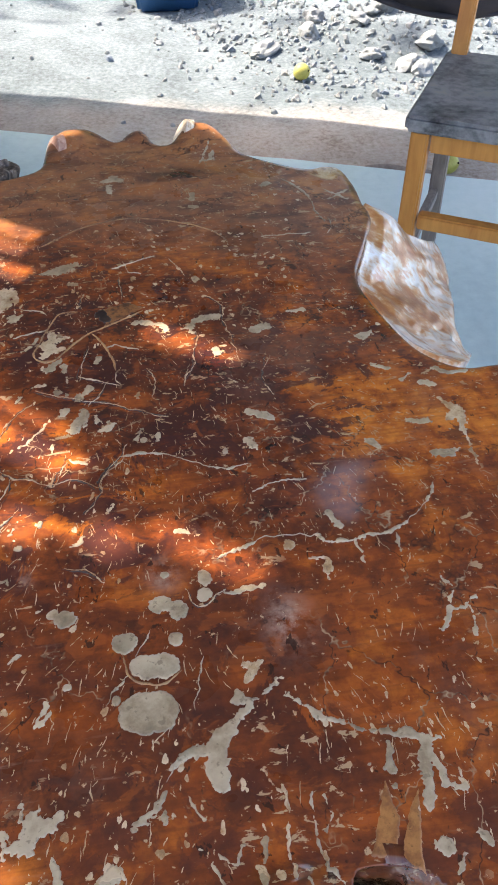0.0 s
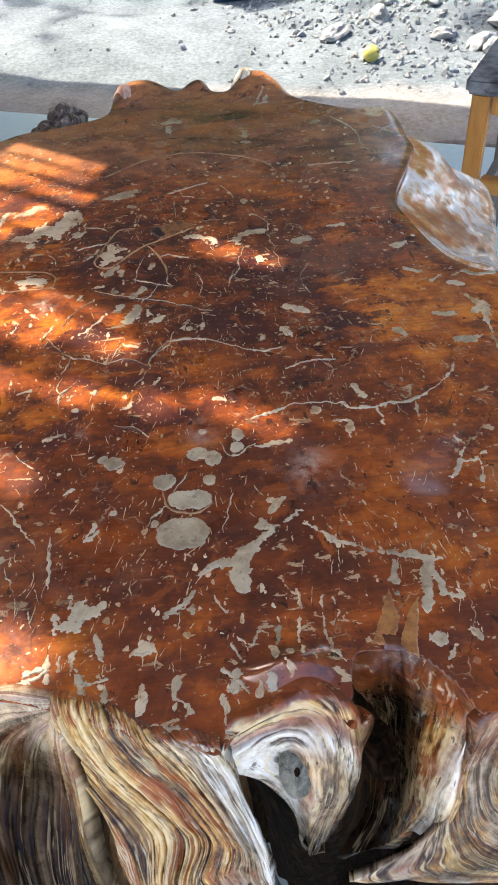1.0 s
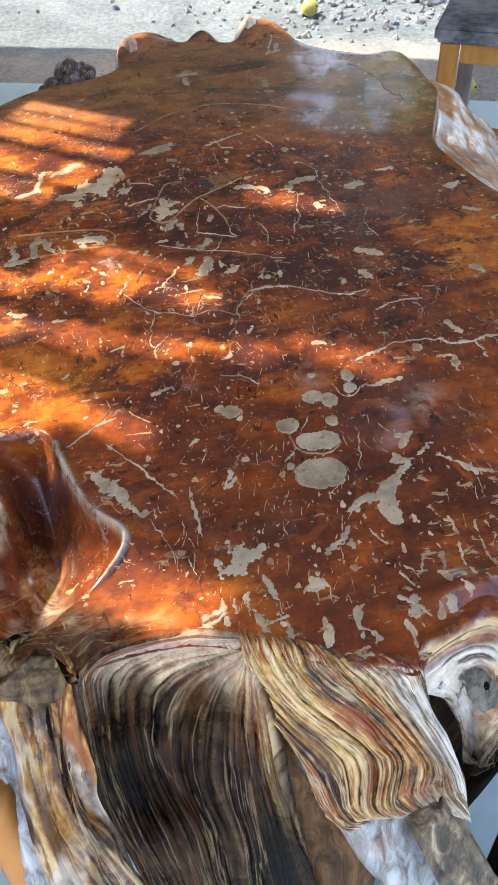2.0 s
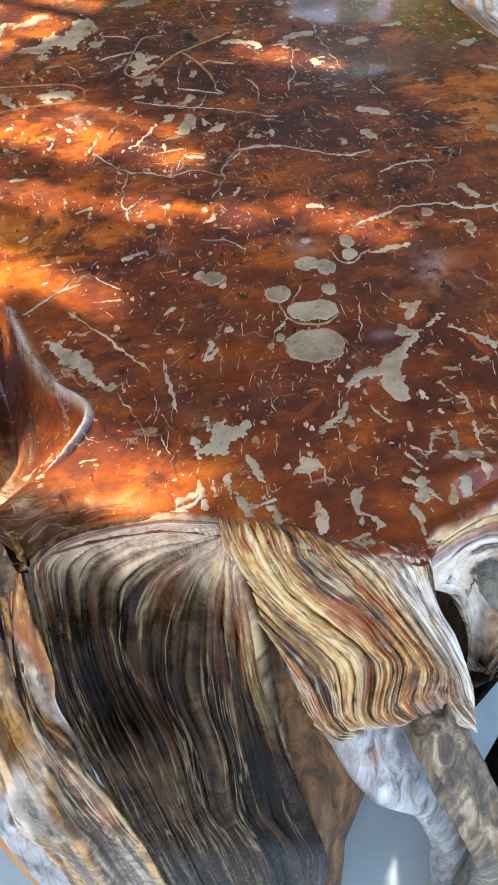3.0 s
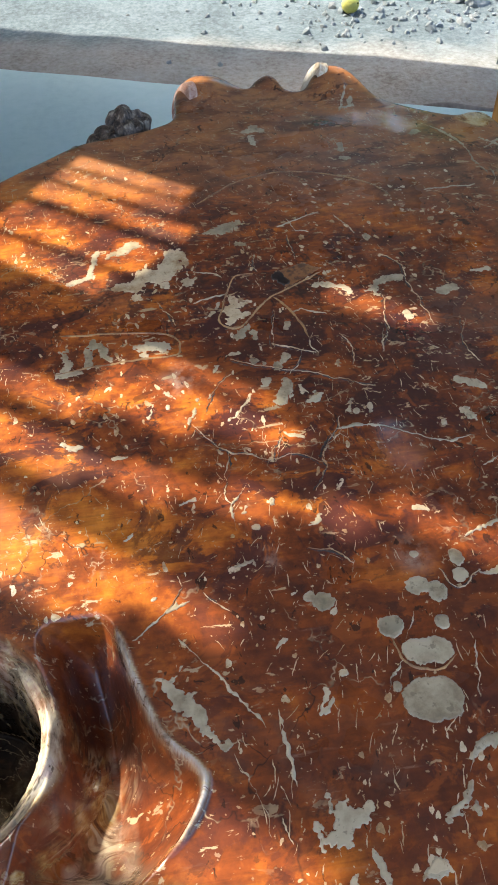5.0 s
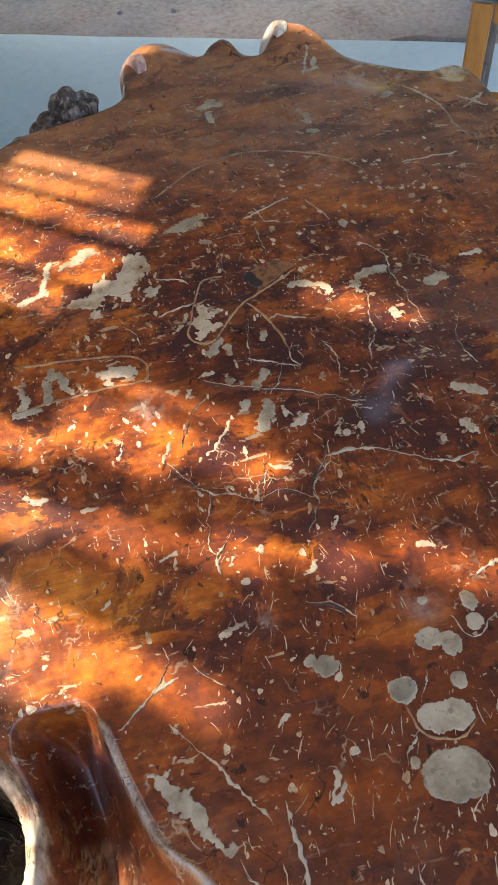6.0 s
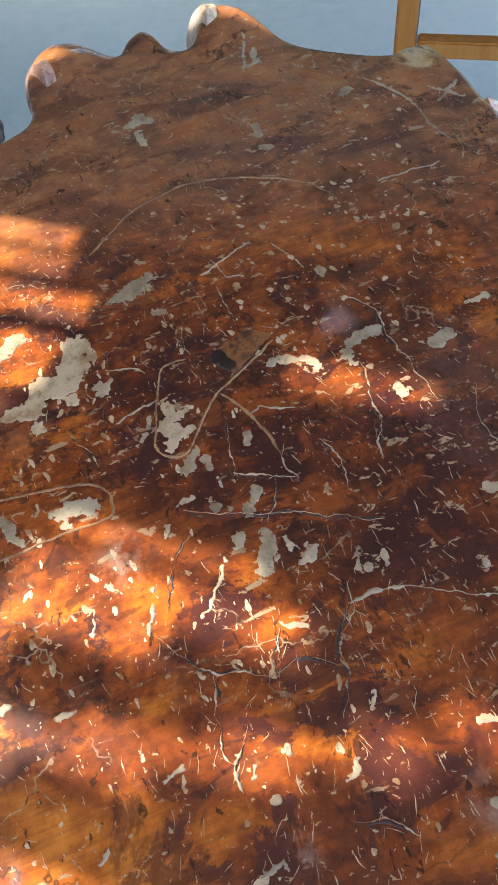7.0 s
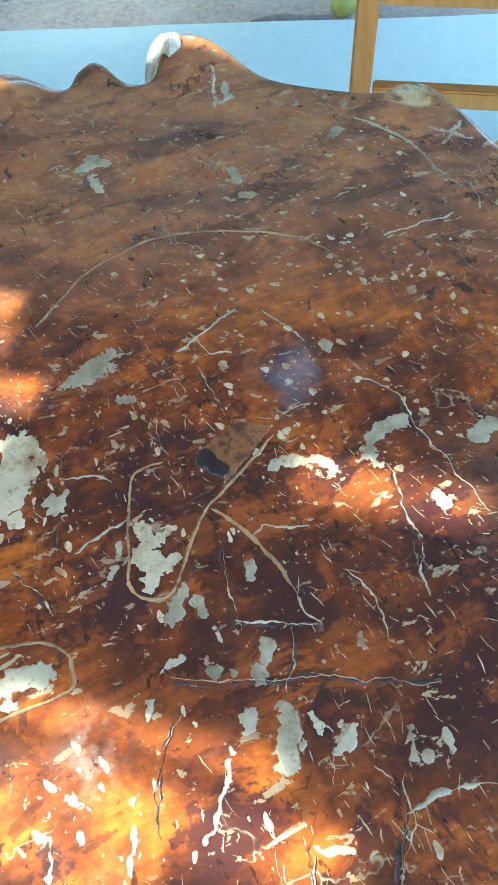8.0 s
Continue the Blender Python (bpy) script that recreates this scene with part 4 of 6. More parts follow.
def root_leg(path, radii, sides=26, layer=0, ridged=0.12):
    """A gnarled root from place to place, thinning and ridged along its length."""
    centre = spline(path, 10)
    radius = np.interp(np.linspace(0, 1, len(centre)), np.linspace(0, 1, len(radii)), radii)
    bm = bmesh.new()
    rings = []
    for k, (c, r) in enumerate(zip(centre, radius)):
        way = Vector(centre[min(k + 1, len(centre) - 1)] - centre[max(k - 1, 0)]).normalized()
        side = way.orthogonal().normalized() if k == 0 else (side - way * side.dot(way)).normalized()
        other = way.cross(side)
        ring = []
        for s in range(sides):
            a = 2 * math.pi * s / sides
            bump = 1 + ridged * 2 * (float(cloud(6 + 2.2 * math.cos(a), 6 + 2.2 * math.sin(a) + k * 0.05, layer, 4)) - 0.5)
            ring.append(bm.verts.new(Vector(c) + (side * math.cos(a) + other * math.sin(a)) * float(r) * bump))
        rings.append(ring)
    for a, b in zip(rings, rings[1:]):
        for s in range(sides):
            bm.faces.new((a[s], a[(s + 1) % sides], b[(s + 1) % sides], b[s]))
    bm.faces.new(rings[0][::-1])
    bm.faces.new(rings[-1])
    bmesh.ops.recalc_face_normals(bm, faces=bm.faces[:])
    return bm


def level_mesh(gx, gy, field, lift):
    """The part of a grid where the field is above nought, as a thin skin on the face with sloping edges."""
    verts, faces, known = [], [], {}

    def place(a, b):
        key = (a, b) if a <= b else (b, a)
        if key not in known:
            if a == b:
                x, y, f = gx[a], gy[a], field[a]
            else:
                s = field[a] / (field[a] - field[b])
                x, y, f = gx[a] + s * (gx[b] - gx[a]), gy[a] + s * (gy[b] - gy[a]), 0.0
            known[key] = len(verts)
            verts.append((x, y, f))
        return known[key]

    n, m = gx.shape
    busy = field > 0
    busy = busy[:-1, :-1] | busy[1:, :-1] | busy[:-1, 1:] | busy[1:, 1:]
    for i, j in zip(*np.nonzero(busy)):
        a, b, c, d = (i, j), (i + 1, j), (i + 1, j + 1), (i, j + 1)
        for tri in ((a, b, c), (a, c, d)):
            ring = []
            for p, q in zip(tri, tri[1:] + tri[:1]):
                if field[p] > 0:
                    ring.append(place(p, p))
                if (field[p] > 0) != (field[q] > 0):
                    ring.append(place(p, q))
            if len(ring) > 2:
                faces.append(tuple(ring))
    p = np.array(verts)
    z = face_height(p[:, 0], p[:, 1]) - 0.0001 + (lift + 0.0001) * np.clip(p[:, 2] / 0.10, 0, 1)
    return mesh_from("patch", np.column_stack([p[:, :2], z]), faces)


def blob(x, y, rx, ry, seed, rough=1.0, lift=0.0005):
    """A thin inlay with a ragged outline, bites and crumbs round it."""
    chance = random.Random(seed)
    turn = chance.uniform(-0.35, 0.35)
    reach = 1.25 + 0.6 * rough
    steps = int(min(64, max(26, max(rx, ry) * reach / 0.00035)))
    u, v = np.meshgrid(np.linspace(-reach, reach, steps), np.linspace(-reach, reach, steps), indexing="ij")
    gx = x + rx * u * math.cos(turn) - ry * v * math.sin(turn)
    gy = y + rx * u * math.sin(turn) + ry * v * math.cos(turn)
    own = chance.uniform(0, 90)
    broad = cloud(gx * 75 + own, gy * 75, seed % 4, 4, 0.65) - 0.5
    crisp = cloud(gx * 260 + own, gy * 260, (seed + 1) % 4, 3, 0.7) - 0.5
    field = 0.85 - (u * u + v * v) ** 0.75 + rough * (3.6 * broad + 1.7 * crisp)
    field -= 4 * smooth_step(reach * 0.75, reach, np.maximum(np.abs(u), np.abs(v)))
    middle = (u * u + v * v) < 0.12
    field = np.where(middle, np.maximum(field, 0.05), field)
    return level_mesh(gx, gy, field, lift)


def inlay(chains, seed, rough=1.0, lift=0.0005):
    """A thin inlay that follows chains of places and half widths, with a ragged outline and crumbs."""
    p = np.array([q[:2] for c in chains for q in c])
    wide = max(q[2] for c in chains for q in c)
    low, high = p.min(0) - wide - 0.003, p.max(0) + wide + 0.003
    step = max(0.00035, float((high - low).max()) / 110)
    gx, gy = np.meshgrid(np.arange(low[0], high[0], step), np.arange(low[1], high[1], step), indexing="ij")
    own = 3.7 * seed
    wx = gx + rough * 0.0044 * (cloud(gx * 170 + own, gy * 160, seed % 4, 3) - 0.5)
    wy = gy + rough * 0.0044 * (cloud(gx * 170, gy * 160 + own, (seed + 1) % 4, 3) - 0.5)
    field = np.full(gx.shape, -9.0)
    for chain in chains:
        for a, b in zip(chain, chain[1:] or chain):
            dx, dy = b[0] - a[0], b[1] - a[1]
            s = np.clip(((wx - a[0]) * dx + (wy - a[1]) * dy) / (dx * dx + dy * dy + 1e-12), 0, 1)
            field = np.maximum(field, a[2] + s * (b[2] - a[2]) - np.hypot(wx - a[0] - s * dx, wy - a[1] - s * dy))
    bite = cloud(gx * 120 + own, gy * 120, (seed + 2) % 4, 4, 0.7) - 0.5
    crisp = cloud(gx * 480 + own, gy * 480, (seed + 3) % 4, 2, 0.8) - 0.5
    field = field + 0.0005 * min(1.0, wide / 0.004) + rough * min(1.0, 0.28 + wide / 0.008) * (0.0072 * bite + 0.0044 * crisp)
    border = (np.arange(gx.shape[0])[:, None] % (gx.shape[0] - 1) == 0) | (np.arange(gx.shape[1])[None] % (gx.shape[1] - 1) == 0)
    field = np.where(border, -1.0, field / 0.004)
    left, pieces = set(zip(*(w.tolist() for w in np.nonzero(field > 0)))), []
    while left:
        piece, queue = [], [left.pop()]
        while queue:
            i, j = queue.pop()
            piece.append((i, j))
            for q in ((i + 1, j), (i - 1, j), (i, j + 1), (i, j - 1), (i + 1, j + 1), (i - 1, j - 1)):
                if q in left:
                    left.discard(q)
                    queue.append(q)
        if len(piece) > 14:
            pieces.append(np.zeros(field.shape, bool))
            pieces[-1][tuple(np.array(piece).T)] = True
    return [level_mesh(gx, gy, np.where(own_piece, field, np.minimum(field, -0.05)), lift) for own_piece in pieces]


def straight_patch(corners, lift):
    """A cut inlay with straight, slightly worn sides."""
    p = np.array(corners)
    low, high = p.min(0) - 0.002, p.max(0) + 0.002
    gx, gy = np.meshgrid(np.linspace(low[0], high[0], 40), np.linspace(low[1], high[1], 40), indexing="ij")
    field = np.full(gx.shape, 9.0)
    turn = np.sign(np.cross(p[1] - p[0], p[2] - p[1]))
    for a, b in zip(p, np.roll(p, -1, 0)):
        d = (b - a) / np.linalg.norm(b - a)
        field = np.minimum(field, turn * (d[0] * (gy - a[1]) - d[1] * (gx - a[0])))
    field = field * 200 + 0.45 * (cloud(gx * 400, gy * 400, 1, 3) - 0.5)
    return level_mesh(gx, gy, field, lift)


def seam(points, width, seed, lift=0.0005, whole=False, gappy=0.0):
    """A filled crack: a thin jagged strip along a wandering line, broken here and there."""
    line = spline(points, 40)
    far = np.concatenate([[0], np.cumsum(np.linalg.norm(np.diff(line, axis=0), axis=1))])
    s = np.arange(0, far[-1], 0.0007)
    line = np.column_stack([np.interp(s, far, line[:, k]) for k in (0, 1)])
    way = np.gradient(line, axis=0)
    way /= np.linalg.norm(way, axis=1, keepdims=True) + 1e-9
    side = np.stack([-way[:, 1], way[:, 0]], -1)
    n = len(line)
    line = line + side * ((cloud(s * 75, s * 0 + seed * 3.7, 0, 4, 0.65) - 0.5) * (0.0025 if whole else 0.007))[:, None]
    ends = np.minimum(1, np.minimum(np.arange(n), np.arange(n)[::-1]) / 8 + 0.1)
    half = (0.03 + 1.25 * smooth_step(0.25, 0.75, cloud(s * 330, s * 0 + seed * 5.1 + 2, 1, 3, 0.8))) * width * ends
    half = half * 0.5 + 0.5 * width * ends if whole else half
    half *= 1 if whole else 0.1 + 0.9 * smooth_step(0.34 + gappy, 0.42 + gappy, cloud(s * (60 + 500 * gappy), s * 0 + seed * 2.3, 2, 2))
    rows = []
    for k, up in ((-1.15, -0.0004), (-0.75, lift), (0.75, lift), (1.15, -0.0004)):
        p = line + side * (half * k)[:, None]
        rows.append(np.column_stack([p, face_height(p[:, 0], p[:, 1]) + up]))
    faces = [(r * n + k, r * n + k + 1, (r + 1) * n + k + 1, (r + 1) * n + k) for r in range(3) for k in range(n - 1)]
    return mesh_from("crack", np.concatenate(rows)[:, :3], [f[::-1] for f in faces])


# Pale filler in the face. Each patch is one or more chains of places with their half widths; ovals have two half sizes.
FAR_INLAYS_A = [
    (((0.0433, 0.5059, 0.0041), (0.0505, 0.512, 0.0048), (0.0537, 0.5073, 0.0041)), ((0.0439, 0.4963, 0.0034), (0.0453, 0.4835, 0.002)),),
    (((0.1243, 0.4674, 0.0031), (0.1228, 0.4571, 0.0034)), ((0.1207, 0.442, 0.0026),), ((0.1245, 0.4402, 0.0023),),),
    (((0.2003, 0.4771, 0.0032), (0.1949, 0.4728, 0.0025)),),
    (((0.2551, 0.4543, 0.0011), (0.2629, 0.4438, 0.0018), (0.2705, 0.4334, 0.001)), ((0.2526, 0.4372, 0.001), (0.2629, 0.4438, 0.0018), (0.2751, 0.4531, 0.0014)),),
    (((0.1778, 0.3482, 0.0015), (0.1733, 0.3454, 0.0012)), ((0.1678, 0.3314, 0.002),),),
    (((0.0115, 0.3536, 0.0036), (0.0028, 0.3487, 0.0068), (-0.0071, 0.3442, 0.0046), (-0.0149, 0.3451, 0.0016)),),
    (((0.0068, 0.3252, 0.0016), (0.0121, 0.3228, 0.0019)),),
    (((0.1107, 0.3177, 0.0022), (0.1089, 0.3136, 0.0017)),),
]
FAR_INLAYS_B = [
    (((0.1186, 0.2605, 0.0033), (0.111, 0.2605, 0.0043), (0.1021, 0.2575, 0.0033), (0.0984, 0.2507, 0.0022), (0.0923, 0.2485, 0.0012)), ((0.0984, 0.2507, 0.002), (0.0986, 0.2446, 0.001)),),
    (((0.0559, 0.2618, 0.002), (0.0658, 0.2606, 0.0032), (0.0752, 0.2573, 0.002), (0.08, 0.2498, 0.0017)),),
    (((0.114, 0.2185, 0.0031), (0.114, 0.2133, 0.0021)),),
    (((0.1461, 0.2409, 0.002), (0.1565, 0.2421, 0.0033)),),
    (((-0.0404, 0.2833, 0.0019), (-0.0364, 0.2846, 0.0027), (-0.0317, 0.2852, 0.0012)),),
    (((-0.0067, 0.2545, 0.0035), (-0.0063, 0.2485, 0.0051), (-0.0114, 0.2437, 0.0039), (-0.0062, 0.2364, 0.0045), (-0.0107, 0.2305, 0.0038)), ((-0.0001, 0.2501, 0.0023), (0.004, 0.2503, 0.0016)), ((-0.0018, 0.2352, 0.002), (0.0037, 0.2369, 0.0018)),),
    (((-0.0067, 0.2143, 0.0037), (-0.0088, 0.2132, 0.003)), ((-0.0065, 0.2148, 0.0022), (-0.0006, 0.2217, 0.0016)),),
]
FAR_INLAYS_C = [
    (((0.0029, 0.2149, 0.0024), (0.003, 0.2105, 0.0015)),),
    (((0.0278, 0.2224, 0.0018), (0.0255, 0.2171, 0.002)),),
    (((-0.0167, 0.2518, 0.0019), (-0.0189, 0.2471, 0.0018)), ((-0.0231, 0.2415, 0.0016), (-0.0263, 0.2375, 0.0009)),),
    (((0.0041, 0.2015, 0.0011), (0.0053, 0.1982, 0.0015)),),
    (((0.0196, 0.1889, 0.0025), (0.0186, 0.185, 0.0023)), ((0.0138, 0.1801, 0.0027), (0.0128, 0.1778, 0.0023)),),
    (((-0.0023, 0.1868, 0.0023), (-0.0008, 0.1866, 0.0017)),),
    (((0.0044, 0.1845, 0.0017),), ((-0.0199, 0.1952, 0.0008), (-0.0152, 0.1959, 0.001), (-0.0096, 0.1969, 0.0006)),),
    (((0.055, 0.1788, 0.0011), (0.0531, 0.1744, 0.0019)),),
    (((0.0158, 0.1657, 0.0016), (0.0164, 0.1599, 0.0028), (0.0129, 0.1541, 0.0028), (0.0121, 0.1487, 0.0023), (0.006, 0.1457, 0.0012)),),
    (((0.0028, 0.1664, 0.002), (0.0011, 0.1614, 0.0016)),),
    (((0.0247, 0.1599, 0.001), (0.0247, 0.1541, 0.0016), (0.0239, 0.15, 0.0012)),),
]
FAR_INLAYS_D = [
    (((0.0315, 0.1522, 0.0014),),),
    (((0.0353, 0.1483, 0.0012), (0.0323, 0.1444, 0.0018), (0.0279, 0.1441, 0.0014)),),
    (((0.0527, 0.1406, 0.0014), (0.0516, 0.1379, 0.0012)), ((0.0514, 0.1369, 0.0004), (0.0497, 0.1325, 0.0006), (0.0491, 0.1304, 0.0016)),),
    (((0.0637, 0.1346, 0.0006), (0.0623, 0.129, 0.0016)),),
    (((-0.0266, 0.185, 0.0012), (-0.0302, 0.1803, 0.001)),),
    (((-0.0066, 0.1596, 0.0014),), ((-0.0095, 0.1568, 0.0004), (-0.0144, 0.1471, 0.0011), (-0.0191, 0.1406, 0.0006), (-0.0264, 0.1365, 0.0006)),),
    (((-0.0428, 0.1568, 0.0011),), ((-0.0463, 0.1489, 0.0009), (-0.0472, 0.1439, 0.0013), (-0.0515, 0.1369, 0.0011)),),
    (((-0.0726, 0.1587, 0.0006), (-0.0742, 0.1504, 0.0007), (-0.0765, 0.1462, 0.0007)),),
    (((-0.0622, 0.1545, 0.0017),), ((-0.0634, 0.1674, 0.0019), (-0.0573, 0.1613, 0.0006)),),
    (((0.0065, 0.1201, 0.0009), (0.0106, 0.1161, 0.0011), (0.017, 0.1146, 0.0007)),),
]
FAR_INLAYS_E = [
    (((0.1561, 0.557, 0.0011), (0.1514, 0.5401, 0.0022), (0.1551, 0.5421, 0.003), (0.1458, 0.539, 0.0015)), ((0.1539, 0.574, 0.0008), (0.1405, 0.5341, 0.0011)),),
]
LEFT_INLAYS_A = [
    (((-0.0773, 0.2128, 0.0023), (-0.0696, 0.2131, 0.0049), (-0.0609, 0.2113, 0.0049)), ((-0.0729, 0.2044, 0.0026),),),
    (((-0.1075, 0.2258, 0.0029), (-0.1113, 0.215, 0.0023), (-0.1121, 0.1995, 0.0022)), ((-0.1048, 0.2213, 0.0023), (-0.1015, 0.2103, 0.0019), (-0.0965, 0.2043, 0.0016)),),
    (((-0.128, 0.2167, 0.0026), (-0.1246, 0.2019, 0.0025), (-0.1299, 0.1956, 0.0038), (-0.1166, 0.195, 0.0013)),),
    (((-0.0454, 0.3212, 0.0056), (-0.0461, 0.3058, 0.0066), (-0.0562, 0.2923, 0.0086), (-0.0695, 0.2957, 0.0065), (-0.0763, 0.2816, 0.0064), (-0.0893, 0.2838, 0.0032)), ((-0.0748, 0.2694, 0.0035),), ((-0.0404, 0.325, 0.0026), (-0.0355, 0.3062, 0.0015)), ((-0.0547, 0.2812, 0.0046),),),
    (((-0.0759, 0.3363, 0.0053), (-0.0854, 0.329, 0.0033), (-0.0947, 0.3241, 0.0018)),),
    (((-0.0385, 0.2799, 0.0025), (-0.0325, 0.2824, 0.0018)),),
    (((-0.1248, 0.2943, 0.0021), (-0.1098, 0.2991, 0.0018), (-0.1038, 0.332, 0.0011)),),
]
LEFT_INLAYS_B = [
    (((-0.1299, 0.1334, 0.0014), (-0.1227, 0.1282, 0.002), (-0.1179, 0.129, 0.0011)),),
    (((-0.0987, 0.1146, 0.0011), (-0.0908, 0.1152, 0.0011)),),
    (((-0.0637, 0.0733, 0.0008), (-0.0587, 0.0755, 0.0016), (-0.0543, 0.0774, 0.0011)),),
    (((-0.0267, 0.067, 0.0016), (-0.0276, 0.0634, 0.0011)),),
    (((0.014, 0.055, 0.0016), (0.0105, 0.0496, 0.0016), (0.0063, 0.0496, 0.0008)),),
    (((0.0316, 0.0772, 0.0011), (0.0291, 0.0716, 0.0017)),),
    (((0.0676, 0.0502, 0.0014), (0.0737, 0.0482, 0.0014)),),
    (((-0.0097, 0.0079, 0.0012),),),
    (((-0.0838, 0.016, 0.0015), (-0.0798, 0.0171, 0.001)), ((-0.0759, 0.0074, 0.0007), (-0.0704, 0.0093, 0.0015), (-0.0645, 0.0123, 0.001)), ((-0.0704, 0.0093, 0.0012), (-0.0711, 0.0144, 0.0005)),),
    (((-0.0245, -0.0215, 0.0009), (-0.0205, -0.018, 0.0014)),),
    (((-0.0376, 0.0291, 0.001), (-0.028, 0.03, 0.0013), (-0.0267, 0.0256, 0.0008)),),
    (((-0.0946, 0.0557, 0.001), (-0.0914, 0.0582, 0.0008)),),
]
MIDDLE_INLAYS_A = [
    (((0.0889, 0.0035, 0.0021), (0.0975, 0.0033, 0.0017), (0.1114, 0.0037, 0.001)),),
    (((0.1089, -0.0513, 0.0009), (0.0951, -0.0617, 0.0012), (0.0834, -0.07, 0.0027), (0.0744, -0.0783, 0.0042), (0.0725, -0.0909, 0.0041), (0.074, -0.0975, 0.0026)), ((0.0743, -0.0802, 0.0039), (0.0643, -0.0815, 0.003), (0.0574, -0.0828, 0.0018), (0.0506, -0.0888, 0.0009), (0.0488, -0.0967, 0.0009), (0.0442, -0.1041, 0.0009), (0.0318, -0.1099, 0.0011)), ((0.0951, -0.0617, 0.0012), (0.0868, -0.0578, 0.0022)),),
    (((0.0918, -0.0397, 0.0016), (0.0972, -0.0434, 0.0025), (0.0932, -0.0504, 0.0016)), ((0.0972, -0.0434, 0.0016), (0.1033, -0.0408, 0.0013)),),
    (((0.1098, -0.0605, 0.0009), (0.1191, -0.0669, 0.0015), (0.1242, -0.0734, 0.0024), (0.1324, -0.0784, 0.0018), (0.1435, -0.0836, 0.0015), (0.1547, -0.087, 0.0021), (0.1674, -0.0905, 0.0024), (0.1747, -0.0933, 0.0021)),),
]
MIDDLE_INLAYS_B = [
    (((0.1529, -0.0886, 0.0021), (0.1506, -0.1028, 0.0023)), ((0.1698, -0.0927, 0.0032), (0.1662, -0.11, 0.0031), (0.1627, -0.1224, 0.0028)), ((0.1722, -0.1002, 0.002), (0.1742, -0.1144, 0.0014), (0.1805, -0.1173, 0.0008)),),
    (((0.1508, -0.1132, 0.002),), ((0.1416, -0.0998, 0.0017),),),
    (((0.1635, -0.1381, 0.0032), (0.1642, -0.1407, 0.0021)),),
    (((0.1816, -0.1372, 0.0022), (0.1835, -0.14, 0.0022)),),
    (((0.1657, -0.1499, 0.0011), (0.1715, -0.1437, 0.0013)),),
    (((0.0188, -0.1296, 0.0019), (0.0256, -0.127, 0.0027), (0.0216, -0.1318, 0.0014)),),
    (((-0.01, -0.0568, 0.0012), (-0.0049, -0.0471, 0.0016)), ((-0.006, -0.0562, 0.0012), (-0.0034, -0.0517, 0.0019)),),
    (((0.1006, -0.1033, 0.0014), (0.1002, -0.1184, 0.0008), (0.0983, -0.1279, 0.0008), (0.098, -0.1417, 0.0011)), ((0.0935, -0.0954, 0.0012), (0.0985, -0.1055, 0.0014)),),
]
MIDDLE_INLAYS_C = [
    (((0.1125, -0.1083, 0.0009), (0.1115, -0.1182, 0.0006), (0.1096, -0.1267, 0.0008), (0.112, -0.1388, 0.0008), (0.1174, -0.1479, 0.0008)), ((0.1178, -0.1107, 0.0008), (0.1186, -0.1191, 0.0008), (0.1151, -0.1268, 0.0005)),),
    (((0.0587, -0.1015, 0.0006), (0.0631, -0.1121, 0.0006)), ((0.0893, -0.1229, 0.0008), (0.0867, -0.1327, 0.0005)),),
    (((0.066, -0.1301, 0.0008), (0.0702, -0.1416, 0.0008)), ((0.0779, -0.1253, 0.0005), (0.076, -0.1314, 0.0011), (0.0686, -0.1273, 0.0008)),),
    (((0.0601, -0.1445, 0.0013), (0.0687, -0.1521, 0.0013), (0.0725, -0.1563, 0.0008)),),
    (((0.0586, -0.1585, 0.0008), (0.06, -0.1721, 0.002), (0.0647, -0.176, 0.0015)),),
    (((0.0381, -0.1561, 0.001), (0.0448, -0.1624, 0.001), (0.0422, -0.1653, 0.0008)),),
    (((-0.038, -0.14, 0.0019), (-0.0289, -0.1388, 0.0016), (-0.0234, -0.1344, 0.0013)),),
]
MIDDLE_INLAYS_D = [
    (((0.214, -0.0135, 0.0013), (0.2065, -0.0276, 0.002), (0.1986, -0.0378, 0.0013)), ((0.2243, -0.0208, 0.001), (0.2152, -0.0265, 0.0016), (0.2071, -0.0254, 0.002)), ((0.2153, -0.0433, 0.001), (0.2184, -0.027, 0.0013)), ((0.2065, 0.0024, 0.0007), (0.214, -0.0135, 0.0013)),),
    (((0.1379, 0.0177, 0.0007), (0.1502, 0.0174, 0.0011), (0.1481, 0.0024, 0.0007)), ((0.1308, 0.0293, 0.0029),),),
    (((0.1692, 0.0268, 0.0007), (0.1712, 0.0127, 0.0007)), ((0.194, 0.0296, 0.0011), (0.1937, 0.0125, 0.001)),),
    (((0.1258, 0.1466, 0.0021), (0.1356, 0.1413, 0.0037), (0.142, 0.1366, 0.0017)),),
    (((0.1223, 0.1187, 0.0032), (0.1245, 0.1136, 0.0024)),),
    (((0.0088, 0.145, 0.0029), (0.0152, 0.1599, 0.0034)),),
    (((0.0254, 0.1545, 0.0021),), ((0.0316, 0.1441, 0.0025),), ((0.054, 0.1299, 0.0016),), ((0.1052, 0.11, 0.002),),),
    (((0.1987, 0.1056, 0.0024), (0.2039, 0.1, 0.002)),),
]
